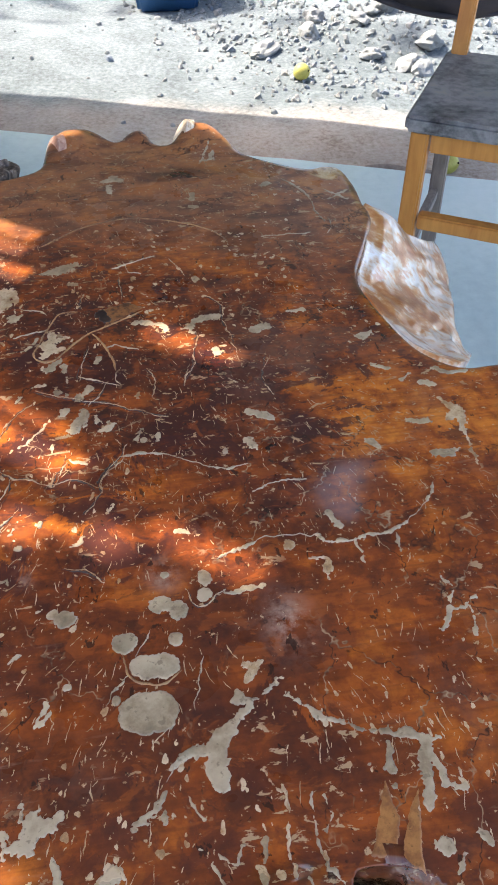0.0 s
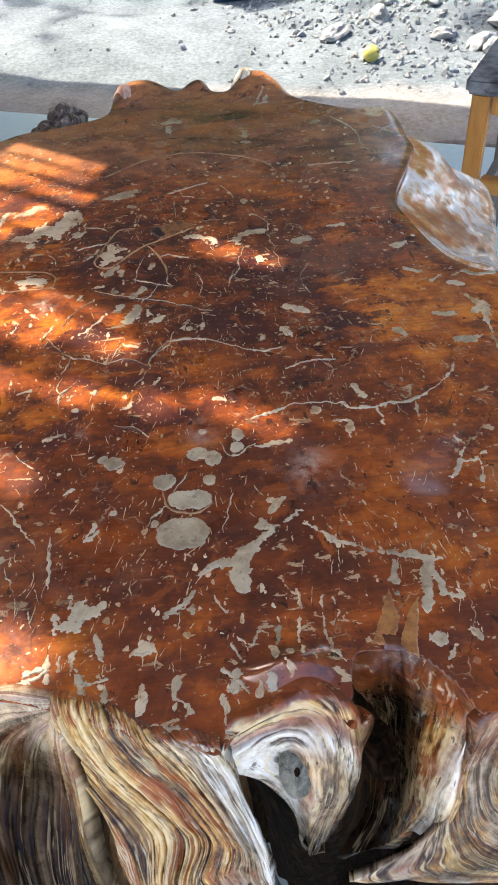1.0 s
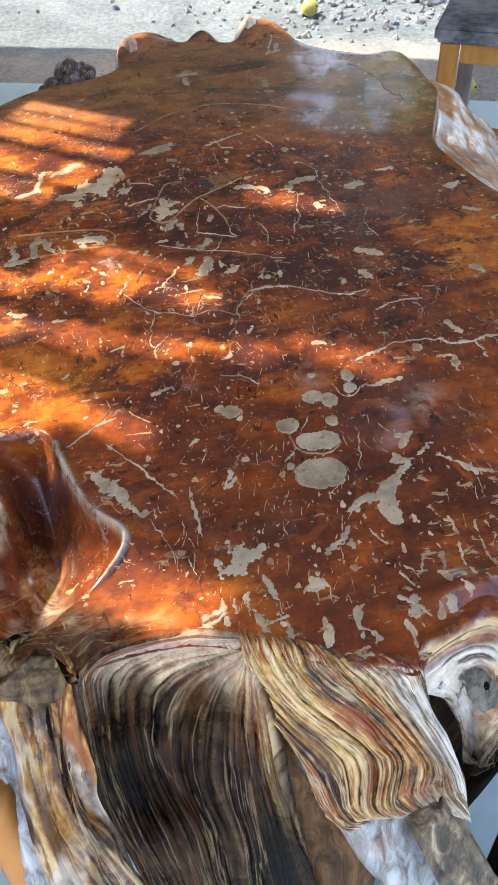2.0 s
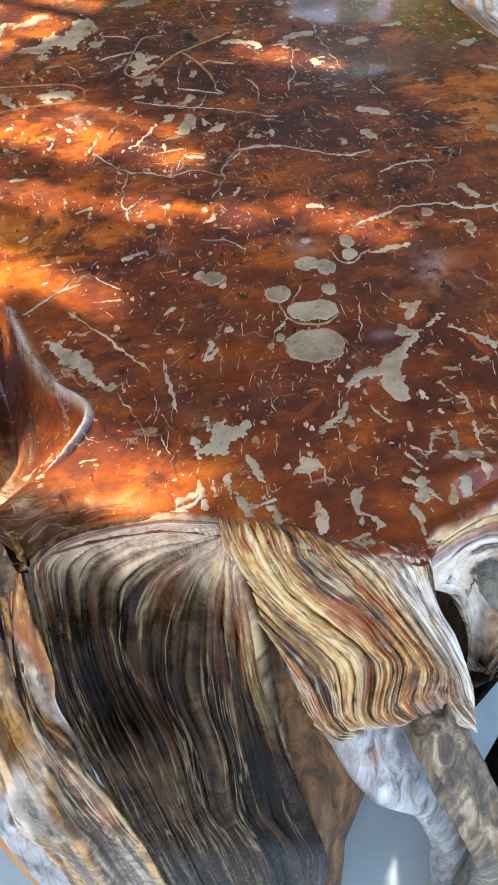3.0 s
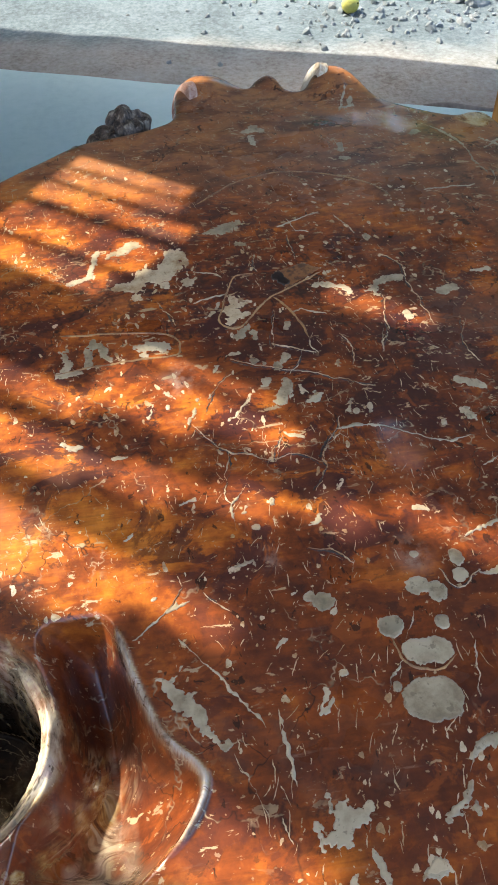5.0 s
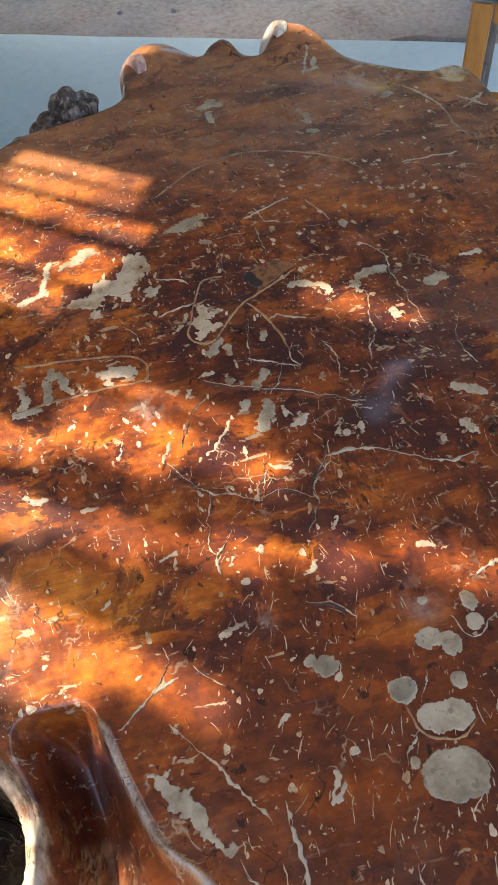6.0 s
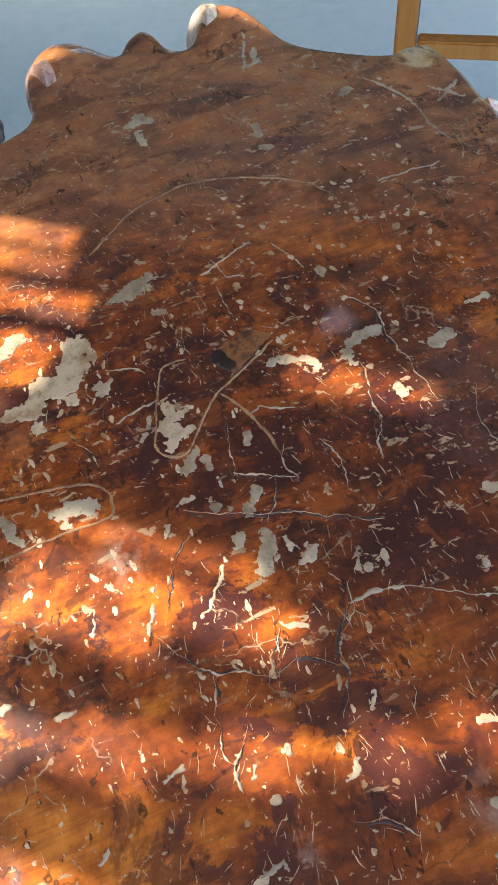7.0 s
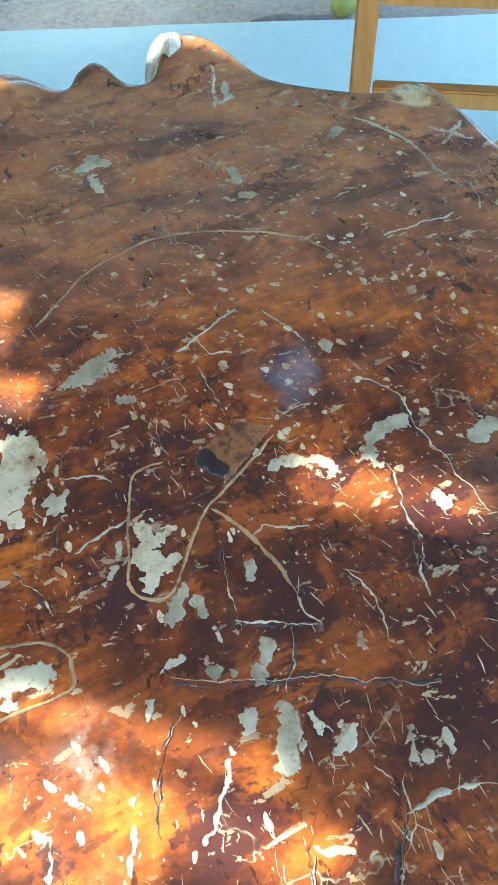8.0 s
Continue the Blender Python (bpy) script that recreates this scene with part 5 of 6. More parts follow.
MIDDLE_INLAYS_E = [
    (((0.1581, 0.0496, 0.0022), (0.1619, 0.0389, 0.0018)),),
    (((0.2312, 0.1217, 0.002), (0.2438, 0.1182, 0.0028)), ((0.2363, 0.0888, 0.0023), (0.2487, 0.0868, 0.0023), (0.255, 0.0891, 0.0012)),),
    (((0.2596, 0.1396, 0.0013), (0.2677, 0.125, 0.0037), (0.2648, 0.0975, 0.002), (0.2615, 0.0751, 0.0011)), ((0.2586, 0.1193, 0.002), (0.2677, 0.125, 0.0033)),),
    (((0.2663, 0.1713, 0.0017), (0.2756, 0.1656, 0.0022), (0.2887, 0.1657, 0.0022)),),
    (((0.2242, 0.2172, 0.0027), (0.2329, 0.2228, 0.0023)),),
    (((0.2231, 0.183, 0.0013), (0.2348, 0.1768, 0.0017)),),
    (((0.2402, 0.1638, 0.0017), (0.2471, 0.1682, 0.0013)), ((0.2537, 0.1575, 0.0021), (0.2594, 0.155, 0.0017)),),
    (((0.1782, 0.2583, 0.0019), (0.1878, 0.2584, 0.0019)), ((0.1465, 0.2377, 0.0028), (0.1565, 0.2414, 0.0028)),),
]
FRONT_INLAYS_A = [
    (((-0.0852, -0.0279, 0.0013), (-0.0795, -0.0322, 0.0024), (-0.0737, -0.0411, 0.0034), (-0.0663, -0.0486, 0.0029), (-0.0649, -0.0558, 0.0015), (-0.0552, -0.0642, 0.001)), ((-0.0795, -0.0322, 0.0013), (-0.0717, -0.0241, 0.0008)), ((-0.0737, -0.0411, 0.0018), (-0.0643, -0.0366, 0.0008)),),
    (((0.0024, -0.1013, 0.0017), (-0.0021, -0.1035, 0.0029), (-0.008, -0.102, 0.0051), (-0.0108, -0.1116, 0.0038), (-0.0209, -0.1102, 0.0021), (-0.022, -0.1026, 0.0019)), ((-0.0141, -0.0914, 0.0012), (-0.0146, -0.099, 0.001)),),
    (((-0.0016, -0.1175, 0.0012), (0.0008, -0.126, 0.0021), (0.0021, -0.1325, 0.0011)),),
    (((0.017, -0.1298, 0.0014), (0.0255, -0.1269, 0.0021), (0.0285, -0.1293, 0.0012)),),
    (((-0.0341, -0.1349, 0.0013), (-0.0252, -0.1331, 0.0018)),),
    (((-0.0369, -0.1387, 0.0007), (-0.0258, -0.1429, 0.0013)),),
]
FRONT_INLAYS_B = [
    (((-0.0078, -0.1384, 0.0009), (-0.0071, -0.1493, 0.0011), (-0.0051, -0.1528, 0.0013), (-0.0017, -0.1538, 0.0009)), ((-0.0059, -0.1428, 0.0011), (0.0068, -0.1419, 0.0009)),),
    (((0.0045, -0.1477, 0.0007), (0.0058, -0.1519, 0.0009)),),
    (((0.0244, -0.1673, 0.0013), (0.0331, -0.1678, 0.0011), (0.0436, -0.1699, 0.0006)),),
    (((0.0589, -0.1574, 0.0007), (0.0609, -0.1652, 0.0009), (0.061, -0.1729, 0.0017)),),
    (((0.0508, -0.1182, 0.0012),), ((0.0599, -0.1247, 0.0012),),),
    (((0.0461, -0.1061, 0.001), (0.0471, -0.1095, 0.0012)),),
    (((-0.0182, -0.1278, 0.0009), (-0.0184, -0.1334, 0.0009)),),
]
OVAL_FILLER = [
    (0.0047, -0.0002, 0.0051, 0.0044), (-0.0022, 0.0043, 0.0027, 0.0027), (0.0341, -0.0191, 0.0062, 0.0046), (-0.0223, 0.0517, 0.0024, 0.0021),
    (-0.0106, 0.0677, 0.0016, 0.0025), (0.0048, -0.0396, 0.0023, 0.0017), (0.0585, 0.0209, 0.0021, 0.0019), (0.0281, -0.0501, 0.0018, 0.0026),
    (0.0545, 0.0011, 0.0058, 0.0053), (0.0631, -0.0035, 0.0057, 0.0057), (0.0344, -0.0194, 0.0059, 0.005), (0.0605, -0.0208, 0.0033, 0.0036),
    (0.0491, -0.0347, 0.0116, 0.0069), (0.0441, -0.0589, 0.0145, 0.0103), (0.0799, 0.0153, 0.0038, 0.005), (0.0787, 0.004, 0.0041, 0.0039),
]
PUTTY_SQUARE = [(0.027, 0.282), (0.052, 0.291), (0.065, 0.281), (0.035, 0.262)]
PUTTY_WEDGE_A = [(0.147, -0.106), (0.148, -0.127), (0.142, -0.142), (0.132, -0.138)]
PUTTY_WEDGE_B = [(0.16, -0.115), (0.152, -0.148), (0.144, -0.142), (0.154, -0.121)]
DARK_CORNER = (0.031, 0.277)
# Cracks: half width, then places along them.
CRACKS_FAR = [(0.0011, 0.218, 0.486, 0.231, 0.459, 0.236, 0.427, 0.239, 0.392), (0.0005, -0.031, 0.295, -0.021, 0.290, -0.011, 0.282),
              (0.0007, -0.011, 0.261, -0.021, 0.260, -0.036, 0.256), (0.0004, 0.042, 0.342, 0.06, 0.349, 0.08, 0.356),
              (0.0006, 0.034, 0.232, 0.041, 0.236, 0.049, 0.231, 0.057, 0.226), (0.0004, 0.176, 0.375, 0.201, 0.376, 0.222, 0.376),
              (0.0005, 0.039, 0.205, 0.040, 0.196, 0.043, 0.188), (0.0005, 0.093, 0.204, 0.088, 0.192, 0.087, 0.182),
              (0.0005, 0.052, 0.352, 0.056, 0.336, 0.066, 0.330), (0.0004, 0.090, 0.350, 0.098, 0.335, 0.101, 0.322),
              (0.0006, 0.245, 0.398, 0.242, 0.385, 0.236, 0.372)]
CRACKS_NEAR = [(0.0011, 0.038, 0.117, 0.054, 0.117, 0.070, 0.112, 0.086, 0.104, 0.102, 0.096, 0.118, 0.097), (0.0008, 0.117, 0.073, 0.133, 0.08, 0.152, 0.079),
               (0.0013, 0.088, 0.027, 0.117, 0.036, 0.146, 0.036, 0.156, 0.029, 0.197, 0.033, 0.219, 0.048, 0.229, 0.065),
               (0.0007, -0.095, -0.005, -0.074, 0.008, -0.066, 0.023), (0.0006, 0.073, -0.033, 0.069, -0.049, 0.066, -0.062),
               (0.0008, -0.026, 0.076, -0.034, 0.069, -0.034, 0.051), (0.0005, 0.049, -0.014, 0.040, -0.028, 0.036, -0.033)]
CRACKS_FRONT = [(0.0008, -0.071, -0.008, -0.058, -0.027, -0.049, -0.039, -0.039, -0.054, -0.036, -0.060), (0.0008, -0.030, -0.052, -0.028, -0.065, -0.027, -0.076, -0.027, -0.088),
                (0.0006, -0.050, -0.075, -0.043, -0.091, -0.040, -0.106), (0.0007, -0.036, -0.099, -0.033, -0.110),
                (0.0009, 0.034, -0.037, 0.028, -0.044, 0.023, -0.053), (0.0004, 0.049, -0.093, 0.054, -0.085, 0.060, -0.082)]
# Open dark cracks with crumbs of filler in them.
DARK_CRACKS = [(0.0006, -0.050, 0.135, -0.039, 0.119, -0.030, 0.109, -0.018, 0.107, -0.008, 0.099, 0.007, 0.101, 0.024, 0.091),
               (0.0005, -0.030, 0.109, -0.033, 0.094, -0.038, 0.079, -0.034, 0.069), (0.0007, 0.004, 0.118, -0.001, 0.107, -0.005, 0.097),
               (0.0008, 0.038, 0.117, 0.024, 0.097, 0.025, 0.087, 0.014, 0.071), (0.0006, 0.003, 0.034, 0.015, 0.028, 0.025, 0.020),
               (0.0005, -0.056, 0.016, -0.049, 0.006, -0.044, 0.003), (0.0005, 0.019, 0.237, 0.018, 0.224, 0.014, 0.207, 0.013, 0.197),
               (0.0006, 0.013, 0.203, 0.023, 0.197, 0.041, 0.188), (0.0006, 0.032, 0.194, 0.027, 0.181, 0.020, 0.168),
               (0.0005, 0.115, 0.290, 0.125, 0.274, 0.124, 0.253, 0.128, 0.231, 0.127, 0.203), (0.0005, 0.103, 0.242, 0.097, 0.219, 0.093, 0.198, 0.085, 0.180),
               (0.0005, -0.018, 0.191, 0.004, 0.180, 0.031, 0.170, 0.049, 0.160, 0.072, 0.150)]
MORE_DARK_CRACKS = [(0.0006, 0.047, 0.329, 0.048, 0.306, 0.048, 0.296), (0.0005, 0.016, 0.309, 0.016, 0.292, 0.016, 0.285), (0.0004, 0.043, 0.127, 0.037, 0.114, 0.026, 0.101),
                    (0.0006, -0.062, 0.262, -0.054, 0.245, -0.050, 0.232), (0.0004, -0.020, 0.178, -0.034, 0.160, -0.040, 0.142), (0.0005, 0.061, 0.205, 0.066, 0.190, 0.062, 0.172),
                    (0.0005, 0.150, 0.205, 0.142, 0.180, 0.146, 0.160), (0.0005, 0.070, 0.010, 0.074, -0.002, 0.090, 0.006)]
OLIVE_CRACKS = [(0.0006, -0.018, 0.388, -0.002, 0.401, 0.020, 0.417, 0.045, 0.425, 0.072, 0.426, 0.104, 0.413, 0.131, 0.396, 0.146, 0.371),
                (0.0007, 0.013, 0.283, 0.001, 0.283, -0.005, 0.275, -0.017, 0.242, -0.019, 0.230, -0.013, 0.223, -0.004, 0.224, 0.012, 0.243, 0.023, 0.254, 0.047, 0.267, 0.064, 0.277),
                (0.0009, 0.023, 0.252, 0.029, 0.243, 0.034, 0.232, 0.038, 0.217, 0.039, 0.205),
                (0.0007, -0.131, 0.235, -0.088, 0.231, -0.060, 0.225, -0.050, 0.217, -0.050, 0.208, -0.055, 0.202, -0.087, 0.201, -0.116, 0.198, -0.135, 0.196),
                (0.0006, 0.033, -0.025, 0.036, -0.039, 0.051, -0.045, 0.062, -0.039)]


def fleck_mesh(count, seed, streaks):
    """Many small pale flecks or short hair cracks in the wood, too many to count."""
    chance = random.Random(seed)
    verts, faces = [], []
    xs, ys = [], []
    while len(xs) < count:
        x, y = chance.uniform(-0.2, 0.36), chance.uniform(-0.14, 0.57)
        if float(cloud(np.array(x * 11.0), np.array(y * 11.0), 2 if streaks else 1, 3)) > chance.uniform(0.35, 0.62):
            xs.append(x), ys.append(y)
    gx, gy = np.array(xs), np.array(ys)
    good = inside(gx, gy) & (nearest_rim(gx, gy)[0] > 0.012) & (gutter(gx, gy)[0] < 0.0005)
    heading = np.where(gy < -0.04, 1.1 + cloud(gx * 9, gy * 9, 3, 2), 0.8 + 1.6 * cloud(gx * 5, gy * 5, 3, 2))
    z = face_height(gx, gy)
    for x, y, h, ok, lead in zip(gx, gy, z, good, heading):
        if not ok:
            continue
        start, turn = len(verts), float(lead) + chance.gauss(0, 0.32)
        if streaks:
            long, wide = chance.choice((0.0012, 0.0016, 0.002, 0.003, 0.0045, 0.008)), chance.uniform(0.00008, 0.00024)
            if y < -0.03:
                long, wide = long * 1.2 + 0.0005, wide * 1.4
            bend = chance.uniform(-0.25, 0.25)
            for k in range(6):
                s = k / 5 - 0.5
                side, w = bend * (s * s - 0.1) * long + chance.uniform(-1, 1) * wide, wide * chance.uniform(0.3, 1.4) * (1 if 0 < k < 5 else 0.2)
                for q in (-1, 1):
                    u, v = s * long, side + q * w
                    verts.append((x + u * math.cos(turn) - v * math.sin(turn), y + u * math.sin(turn) + v * math.cos(turn), h + 0.0002))
            faces += [(start + 2 * k, start + 2 * k + 2, start + 2 * k + 3, start + 2 * k + 1) for k in range(5)]
            continue
        size, long = chance.choice((0.0004, 0.0005, 0.0007, 0.0009, 0.0012, 0.0016, 0.0024)), chance.uniform(1.0, 2.6)
        verts.append((x, y, h + 0.00022))
        for s in range(14):
            a = 2 * math.pi * s / 14
            r = size * (1 + 0.22 * math.sin(2 * a + lead * 9) + 0.16 * math.sin(3 * a + x * 900) + chance.uniform(-0.10, 0.10))
            u, v = r * math.cos(a) * math.sqrt(long), r * math.sin(a) / math.sqrt(long)
            verts.append((x + u * math.cos(turn) - v * math.sin(turn), y + u * math.sin(turn) + v * math.cos(turn), h - 0.00005))
        faces += [(start, start + 1 + s, start + 1 + (s + 1) % 14) for s in range(14)]
    return mesh_from("fleck_scatter", verts, faces)


def root_table():
    table = thing("root_table", Matrix(), "red-brown lacquered root-wood table with pale filled cracks", "table")
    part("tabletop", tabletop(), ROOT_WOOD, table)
    def ragged_top(u, v, edge=0.11, fray=0.16):
        return smooth_step(edge - 0.03, edge + 0.03, v + fray * (cloud(u * 16, v * 20, 1, 4, 0.65) - 0.5))

    def arched(u, v):
        """Grain that rises along the hollow's side, bends over under the rim and runs into one point."""
        over = np.clip((v - 0.08) / (0.42 * np.sqrt(np.clip((0.97 - u) / 0.97, 0.02, 1))), 0.01, 9)
        return (np.clip(u, 0.01, 1) ** -2.6 + over**-2.6) ** (-1 / 2.6)

    # Hollow's shade is darkened into its wood, stronger below the rim.
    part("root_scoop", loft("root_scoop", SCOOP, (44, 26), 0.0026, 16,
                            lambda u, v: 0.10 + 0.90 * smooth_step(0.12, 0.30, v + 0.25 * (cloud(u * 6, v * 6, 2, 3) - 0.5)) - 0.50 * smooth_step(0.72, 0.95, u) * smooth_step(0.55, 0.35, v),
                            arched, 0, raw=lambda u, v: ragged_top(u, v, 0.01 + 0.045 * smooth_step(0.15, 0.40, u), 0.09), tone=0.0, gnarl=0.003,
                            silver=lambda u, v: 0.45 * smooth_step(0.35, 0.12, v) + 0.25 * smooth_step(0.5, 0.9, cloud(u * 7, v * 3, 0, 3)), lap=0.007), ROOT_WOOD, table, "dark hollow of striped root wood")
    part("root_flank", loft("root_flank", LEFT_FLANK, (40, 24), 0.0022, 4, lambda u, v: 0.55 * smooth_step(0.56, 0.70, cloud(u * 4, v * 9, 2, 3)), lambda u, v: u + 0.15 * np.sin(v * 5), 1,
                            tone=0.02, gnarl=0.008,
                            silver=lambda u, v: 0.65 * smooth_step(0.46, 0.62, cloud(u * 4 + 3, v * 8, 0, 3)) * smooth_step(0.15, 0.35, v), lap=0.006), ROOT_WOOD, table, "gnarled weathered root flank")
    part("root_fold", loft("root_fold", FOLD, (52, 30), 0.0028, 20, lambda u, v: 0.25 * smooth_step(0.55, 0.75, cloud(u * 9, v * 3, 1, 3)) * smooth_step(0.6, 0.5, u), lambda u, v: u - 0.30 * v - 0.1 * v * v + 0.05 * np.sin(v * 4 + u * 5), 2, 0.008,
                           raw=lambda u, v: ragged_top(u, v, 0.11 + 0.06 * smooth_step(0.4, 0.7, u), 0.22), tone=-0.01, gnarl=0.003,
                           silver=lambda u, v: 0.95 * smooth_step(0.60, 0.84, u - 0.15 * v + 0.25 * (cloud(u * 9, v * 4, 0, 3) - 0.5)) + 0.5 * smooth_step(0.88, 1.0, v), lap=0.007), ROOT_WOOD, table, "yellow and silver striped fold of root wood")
    # Silver band is a painted gloss highlight; outer edge darkened for its shade.
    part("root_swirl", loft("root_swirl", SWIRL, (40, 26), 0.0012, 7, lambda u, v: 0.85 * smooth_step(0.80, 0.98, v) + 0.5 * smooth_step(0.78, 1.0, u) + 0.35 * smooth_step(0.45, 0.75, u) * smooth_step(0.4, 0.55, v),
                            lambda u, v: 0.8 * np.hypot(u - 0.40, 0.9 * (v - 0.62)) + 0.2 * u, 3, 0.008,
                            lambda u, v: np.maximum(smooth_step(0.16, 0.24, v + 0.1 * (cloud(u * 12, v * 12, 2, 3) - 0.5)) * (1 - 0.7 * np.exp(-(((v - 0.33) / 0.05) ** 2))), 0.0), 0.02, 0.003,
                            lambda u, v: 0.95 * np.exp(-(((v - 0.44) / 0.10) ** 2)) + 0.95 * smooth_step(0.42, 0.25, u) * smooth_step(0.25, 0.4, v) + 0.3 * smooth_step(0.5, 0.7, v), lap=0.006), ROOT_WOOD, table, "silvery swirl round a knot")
    # Channel side coloured dark as shade, lip whitened as a highlight.
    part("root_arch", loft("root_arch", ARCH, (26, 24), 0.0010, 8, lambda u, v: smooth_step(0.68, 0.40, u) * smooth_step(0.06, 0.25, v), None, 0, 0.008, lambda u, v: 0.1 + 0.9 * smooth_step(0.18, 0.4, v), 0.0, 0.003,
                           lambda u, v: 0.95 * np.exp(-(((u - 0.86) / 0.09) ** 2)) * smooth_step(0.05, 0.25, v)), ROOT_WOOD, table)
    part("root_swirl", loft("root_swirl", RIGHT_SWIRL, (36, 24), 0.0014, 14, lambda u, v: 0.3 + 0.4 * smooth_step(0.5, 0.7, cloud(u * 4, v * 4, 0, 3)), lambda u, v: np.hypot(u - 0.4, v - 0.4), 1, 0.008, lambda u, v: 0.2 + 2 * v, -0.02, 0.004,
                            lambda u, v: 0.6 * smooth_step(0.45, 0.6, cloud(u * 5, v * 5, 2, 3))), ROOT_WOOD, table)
    part("root_wing", loft("root_wing", WING, (26, 24), 0.0005, 3, 0.0, None, 2, 0.01, 1.0, 0.0, 0.007), PALE_SPUR, table, "pale glossy root spur on the table's side")
    for size, sunk, name in ((1.0, 0.0, "knot"), (0.17, 0.0044, "knot_heart")):
        knot = bmesh.new()
        bmesh.ops.create_icosphere(knot, subdivisions=4, radius=1.0)
        for v in knot.verts:
            v.co *= 1 + 0.10 * noise.noise(v.co * 2.5) + 0.04 * noise.noise(v.co * 9)
        turn = Vector((-0.1, -0.62, 0.78)).to_track_quat("Z", "Y").to_matrix().to_4x4()
        at = Vector(KNOT_AT) + Vector((-0.1, -0.62, 0.78)) * sunk
        bmesh.ops.transform(knot, matrix=Matrix.Translation(at) @ turn @ Matrix.Diagonal((0.0085 * size, 0.0125 * size, 0.005 * size**0.5, 1)), verts=knot.verts[:])
        part(name, knot, KNOT if size == 1.0 else SHADE_DARK_ROOT, table, "round grey knot in the swirl" if size == 1.0 else "")
    for at, size in (((-0.066, 0.552, 0.728), 0.019), ((-0.090, 0.540, 0.718), 0.016), ((-0.116, 0.524, 0.713), 0.013), ((-0.144, 0.503, 0.712), 0.011)):
        bark = bmesh.new()
        bmesh.ops.create_icosphere(bark, subdivisions=5, radius=size)
        for v in bark.verts:
            v.co *= 1 + 0.5 * noise.noise(v.co * 45 + Vector(at) * 30) + 0.25 * noise.noise(v.co * 130)
            v.co += Vector(at)
        part("bark_knob", bark, BARK, table, "dark knob of rough bark at the edge")
    for at, size in (((-0.113, -0.136, 0.7150), (0.025, 0.012, 0.0150)),):
        lump = bmesh.new()
        bmesh.ops.create_icosphere(lump, subdivisions=5, radius=1.0)
        for v in lump.verts:
            v.co *= 1 + 0.24 * noise.noise(v.co * 2.2 + Vector(at) * 40) + 0.07 * noise.noise(Vector((v.co.x * 4, v.co.y * 14, v.co.z * 14)))
        bmesh.ops.transform(lump, matrix=Matrix.Translation(at) @ Matrix.Diagonal((*size, 1)), verts=lump.verts[:])
        part("root_knob", lump, OLIVE_ROOT, table, "olive brown gnarled knob at the rim")
    for at, wide, high, way, wood in (((0.129, 0.606, 0.733), 0.017, 0.021, (-0.85, -0.05, 0.5), CUT_WOOD), ((-0.009, 0.590, 0.728), 0.018, 0.023, (-0.85, -0.35, 0.40), ROSY_WOOD)):
        disc = bmesh.new()
        bmesh.ops.create_cone(disc, cap_ends=True, segments=36, radius1=1.0, radius2=0.86, depth=0.008)
        turn = Vector(way).to_track_quat("Z", "Y").to_matrix().to_4x4()
        for v in disc.verts:
            v.co = Vector((v.co.x * wide, v.co.y * high, v.co.z)) * (1 + 0.06 * noise.noise(v.co * 2))
        bmesh.ops.transform(disc, matrix=Matrix.Translation(at) @ turn, verts=disc.verts[:])
        part("cut_face", disc, wood, table, "pale sawn root end" if wood == CUT_WOOD else "rosy sawn root end", smooth=False)
    # Added dark masses behind the carved sheets stand in for shade there.
    part("root_leg", root_leg([(0.11, -0.06, 0.65), (0.112, -0.08, 0.58), (0.122, -0.07, 0.42), (0.125, 0.0, 0.0)], (0.075, 0.062, 0.050, 0.045), 26, 3, 0.2), SHADE_DARK_ROOT, table)
    part("root_leg", root_leg([(0.175, -0.10, 0.64), (0.185, -0.07, 0.4), (0.20, -0.02, 0.0)], (0.06, 0.05, 0.05), 26, 2, 0.2), SHADE_DARK_ROOT, table)
    part("pedestal", root_leg([(0.07, 0.12, 0.70), (0.08, 0.14, 0.5), (0.08, 0.15, 0.25), (0.07, 0.16, 0.0)], (0.20, 0.12, 0.10, 0.15), 30, 1, 0.3), SHADE_DARK_ROOT, table)
    part("root_leg", root_leg([(0.005, -0.125, 0.66), (0.012, -0.165, 0.56), (0.008, -0.195, 0.40), (0.01, -0.21, 0.0)], (0.045, 0.046, 0.030, 0.04), 40, 2, 0.4), BROWN_ROOT, table)
    part("root_leg", root_leg([(-0.145, -0.13, 0.68), (-0.142, -0.185, 0.60), (-0.128, -0.215, 0.5), (-0.12, -0.25, 0.0)], (0.010, 0.012, 0.015, 0.03), 22, 0, 0.3), SILVER_ROOT, table)
    part("root_leg", root_leg([(-0.156, -0.165, 0.66), (-0.152, -0.186, 0.55), (-0.150, -0.194, 0.46), (-0.143, -0.206, 0.34), (-0.12, -0.24, 0.0)], (0.012, 0.013, 0.016, 0.020, 0.025), 18, 1, 0.2), ORANGE_WOOD, table)
    part("root_leg", root_leg([(0.02, -0.17, 0.66), (0.058, -0.198, 0.53), (0.105, -0.192, 0.42), (0.17, -0.19, 0.20), (0.21, -0.2, 0.0)], (0.022, 0.020, 0.022, 0.026, 0.04), 22, 3, 0.25), SILVER_ROOT, table, "pale bleached root leg")
    part("root_leg", root_leg([(0.054, -0.217, 0.668), (0.068, -0.227, 0.63), (0.084, -0.236, 0.585), (0.105, -0.253, 0.53)] + [(0.16, -0.24, 0.3), (0.18, -0.25, 0.0)], (0.010, 0.012, 0.013, 0.014, 0.02, 0.03), 22, 2, 0.45), STRIPED_ROOT, table)
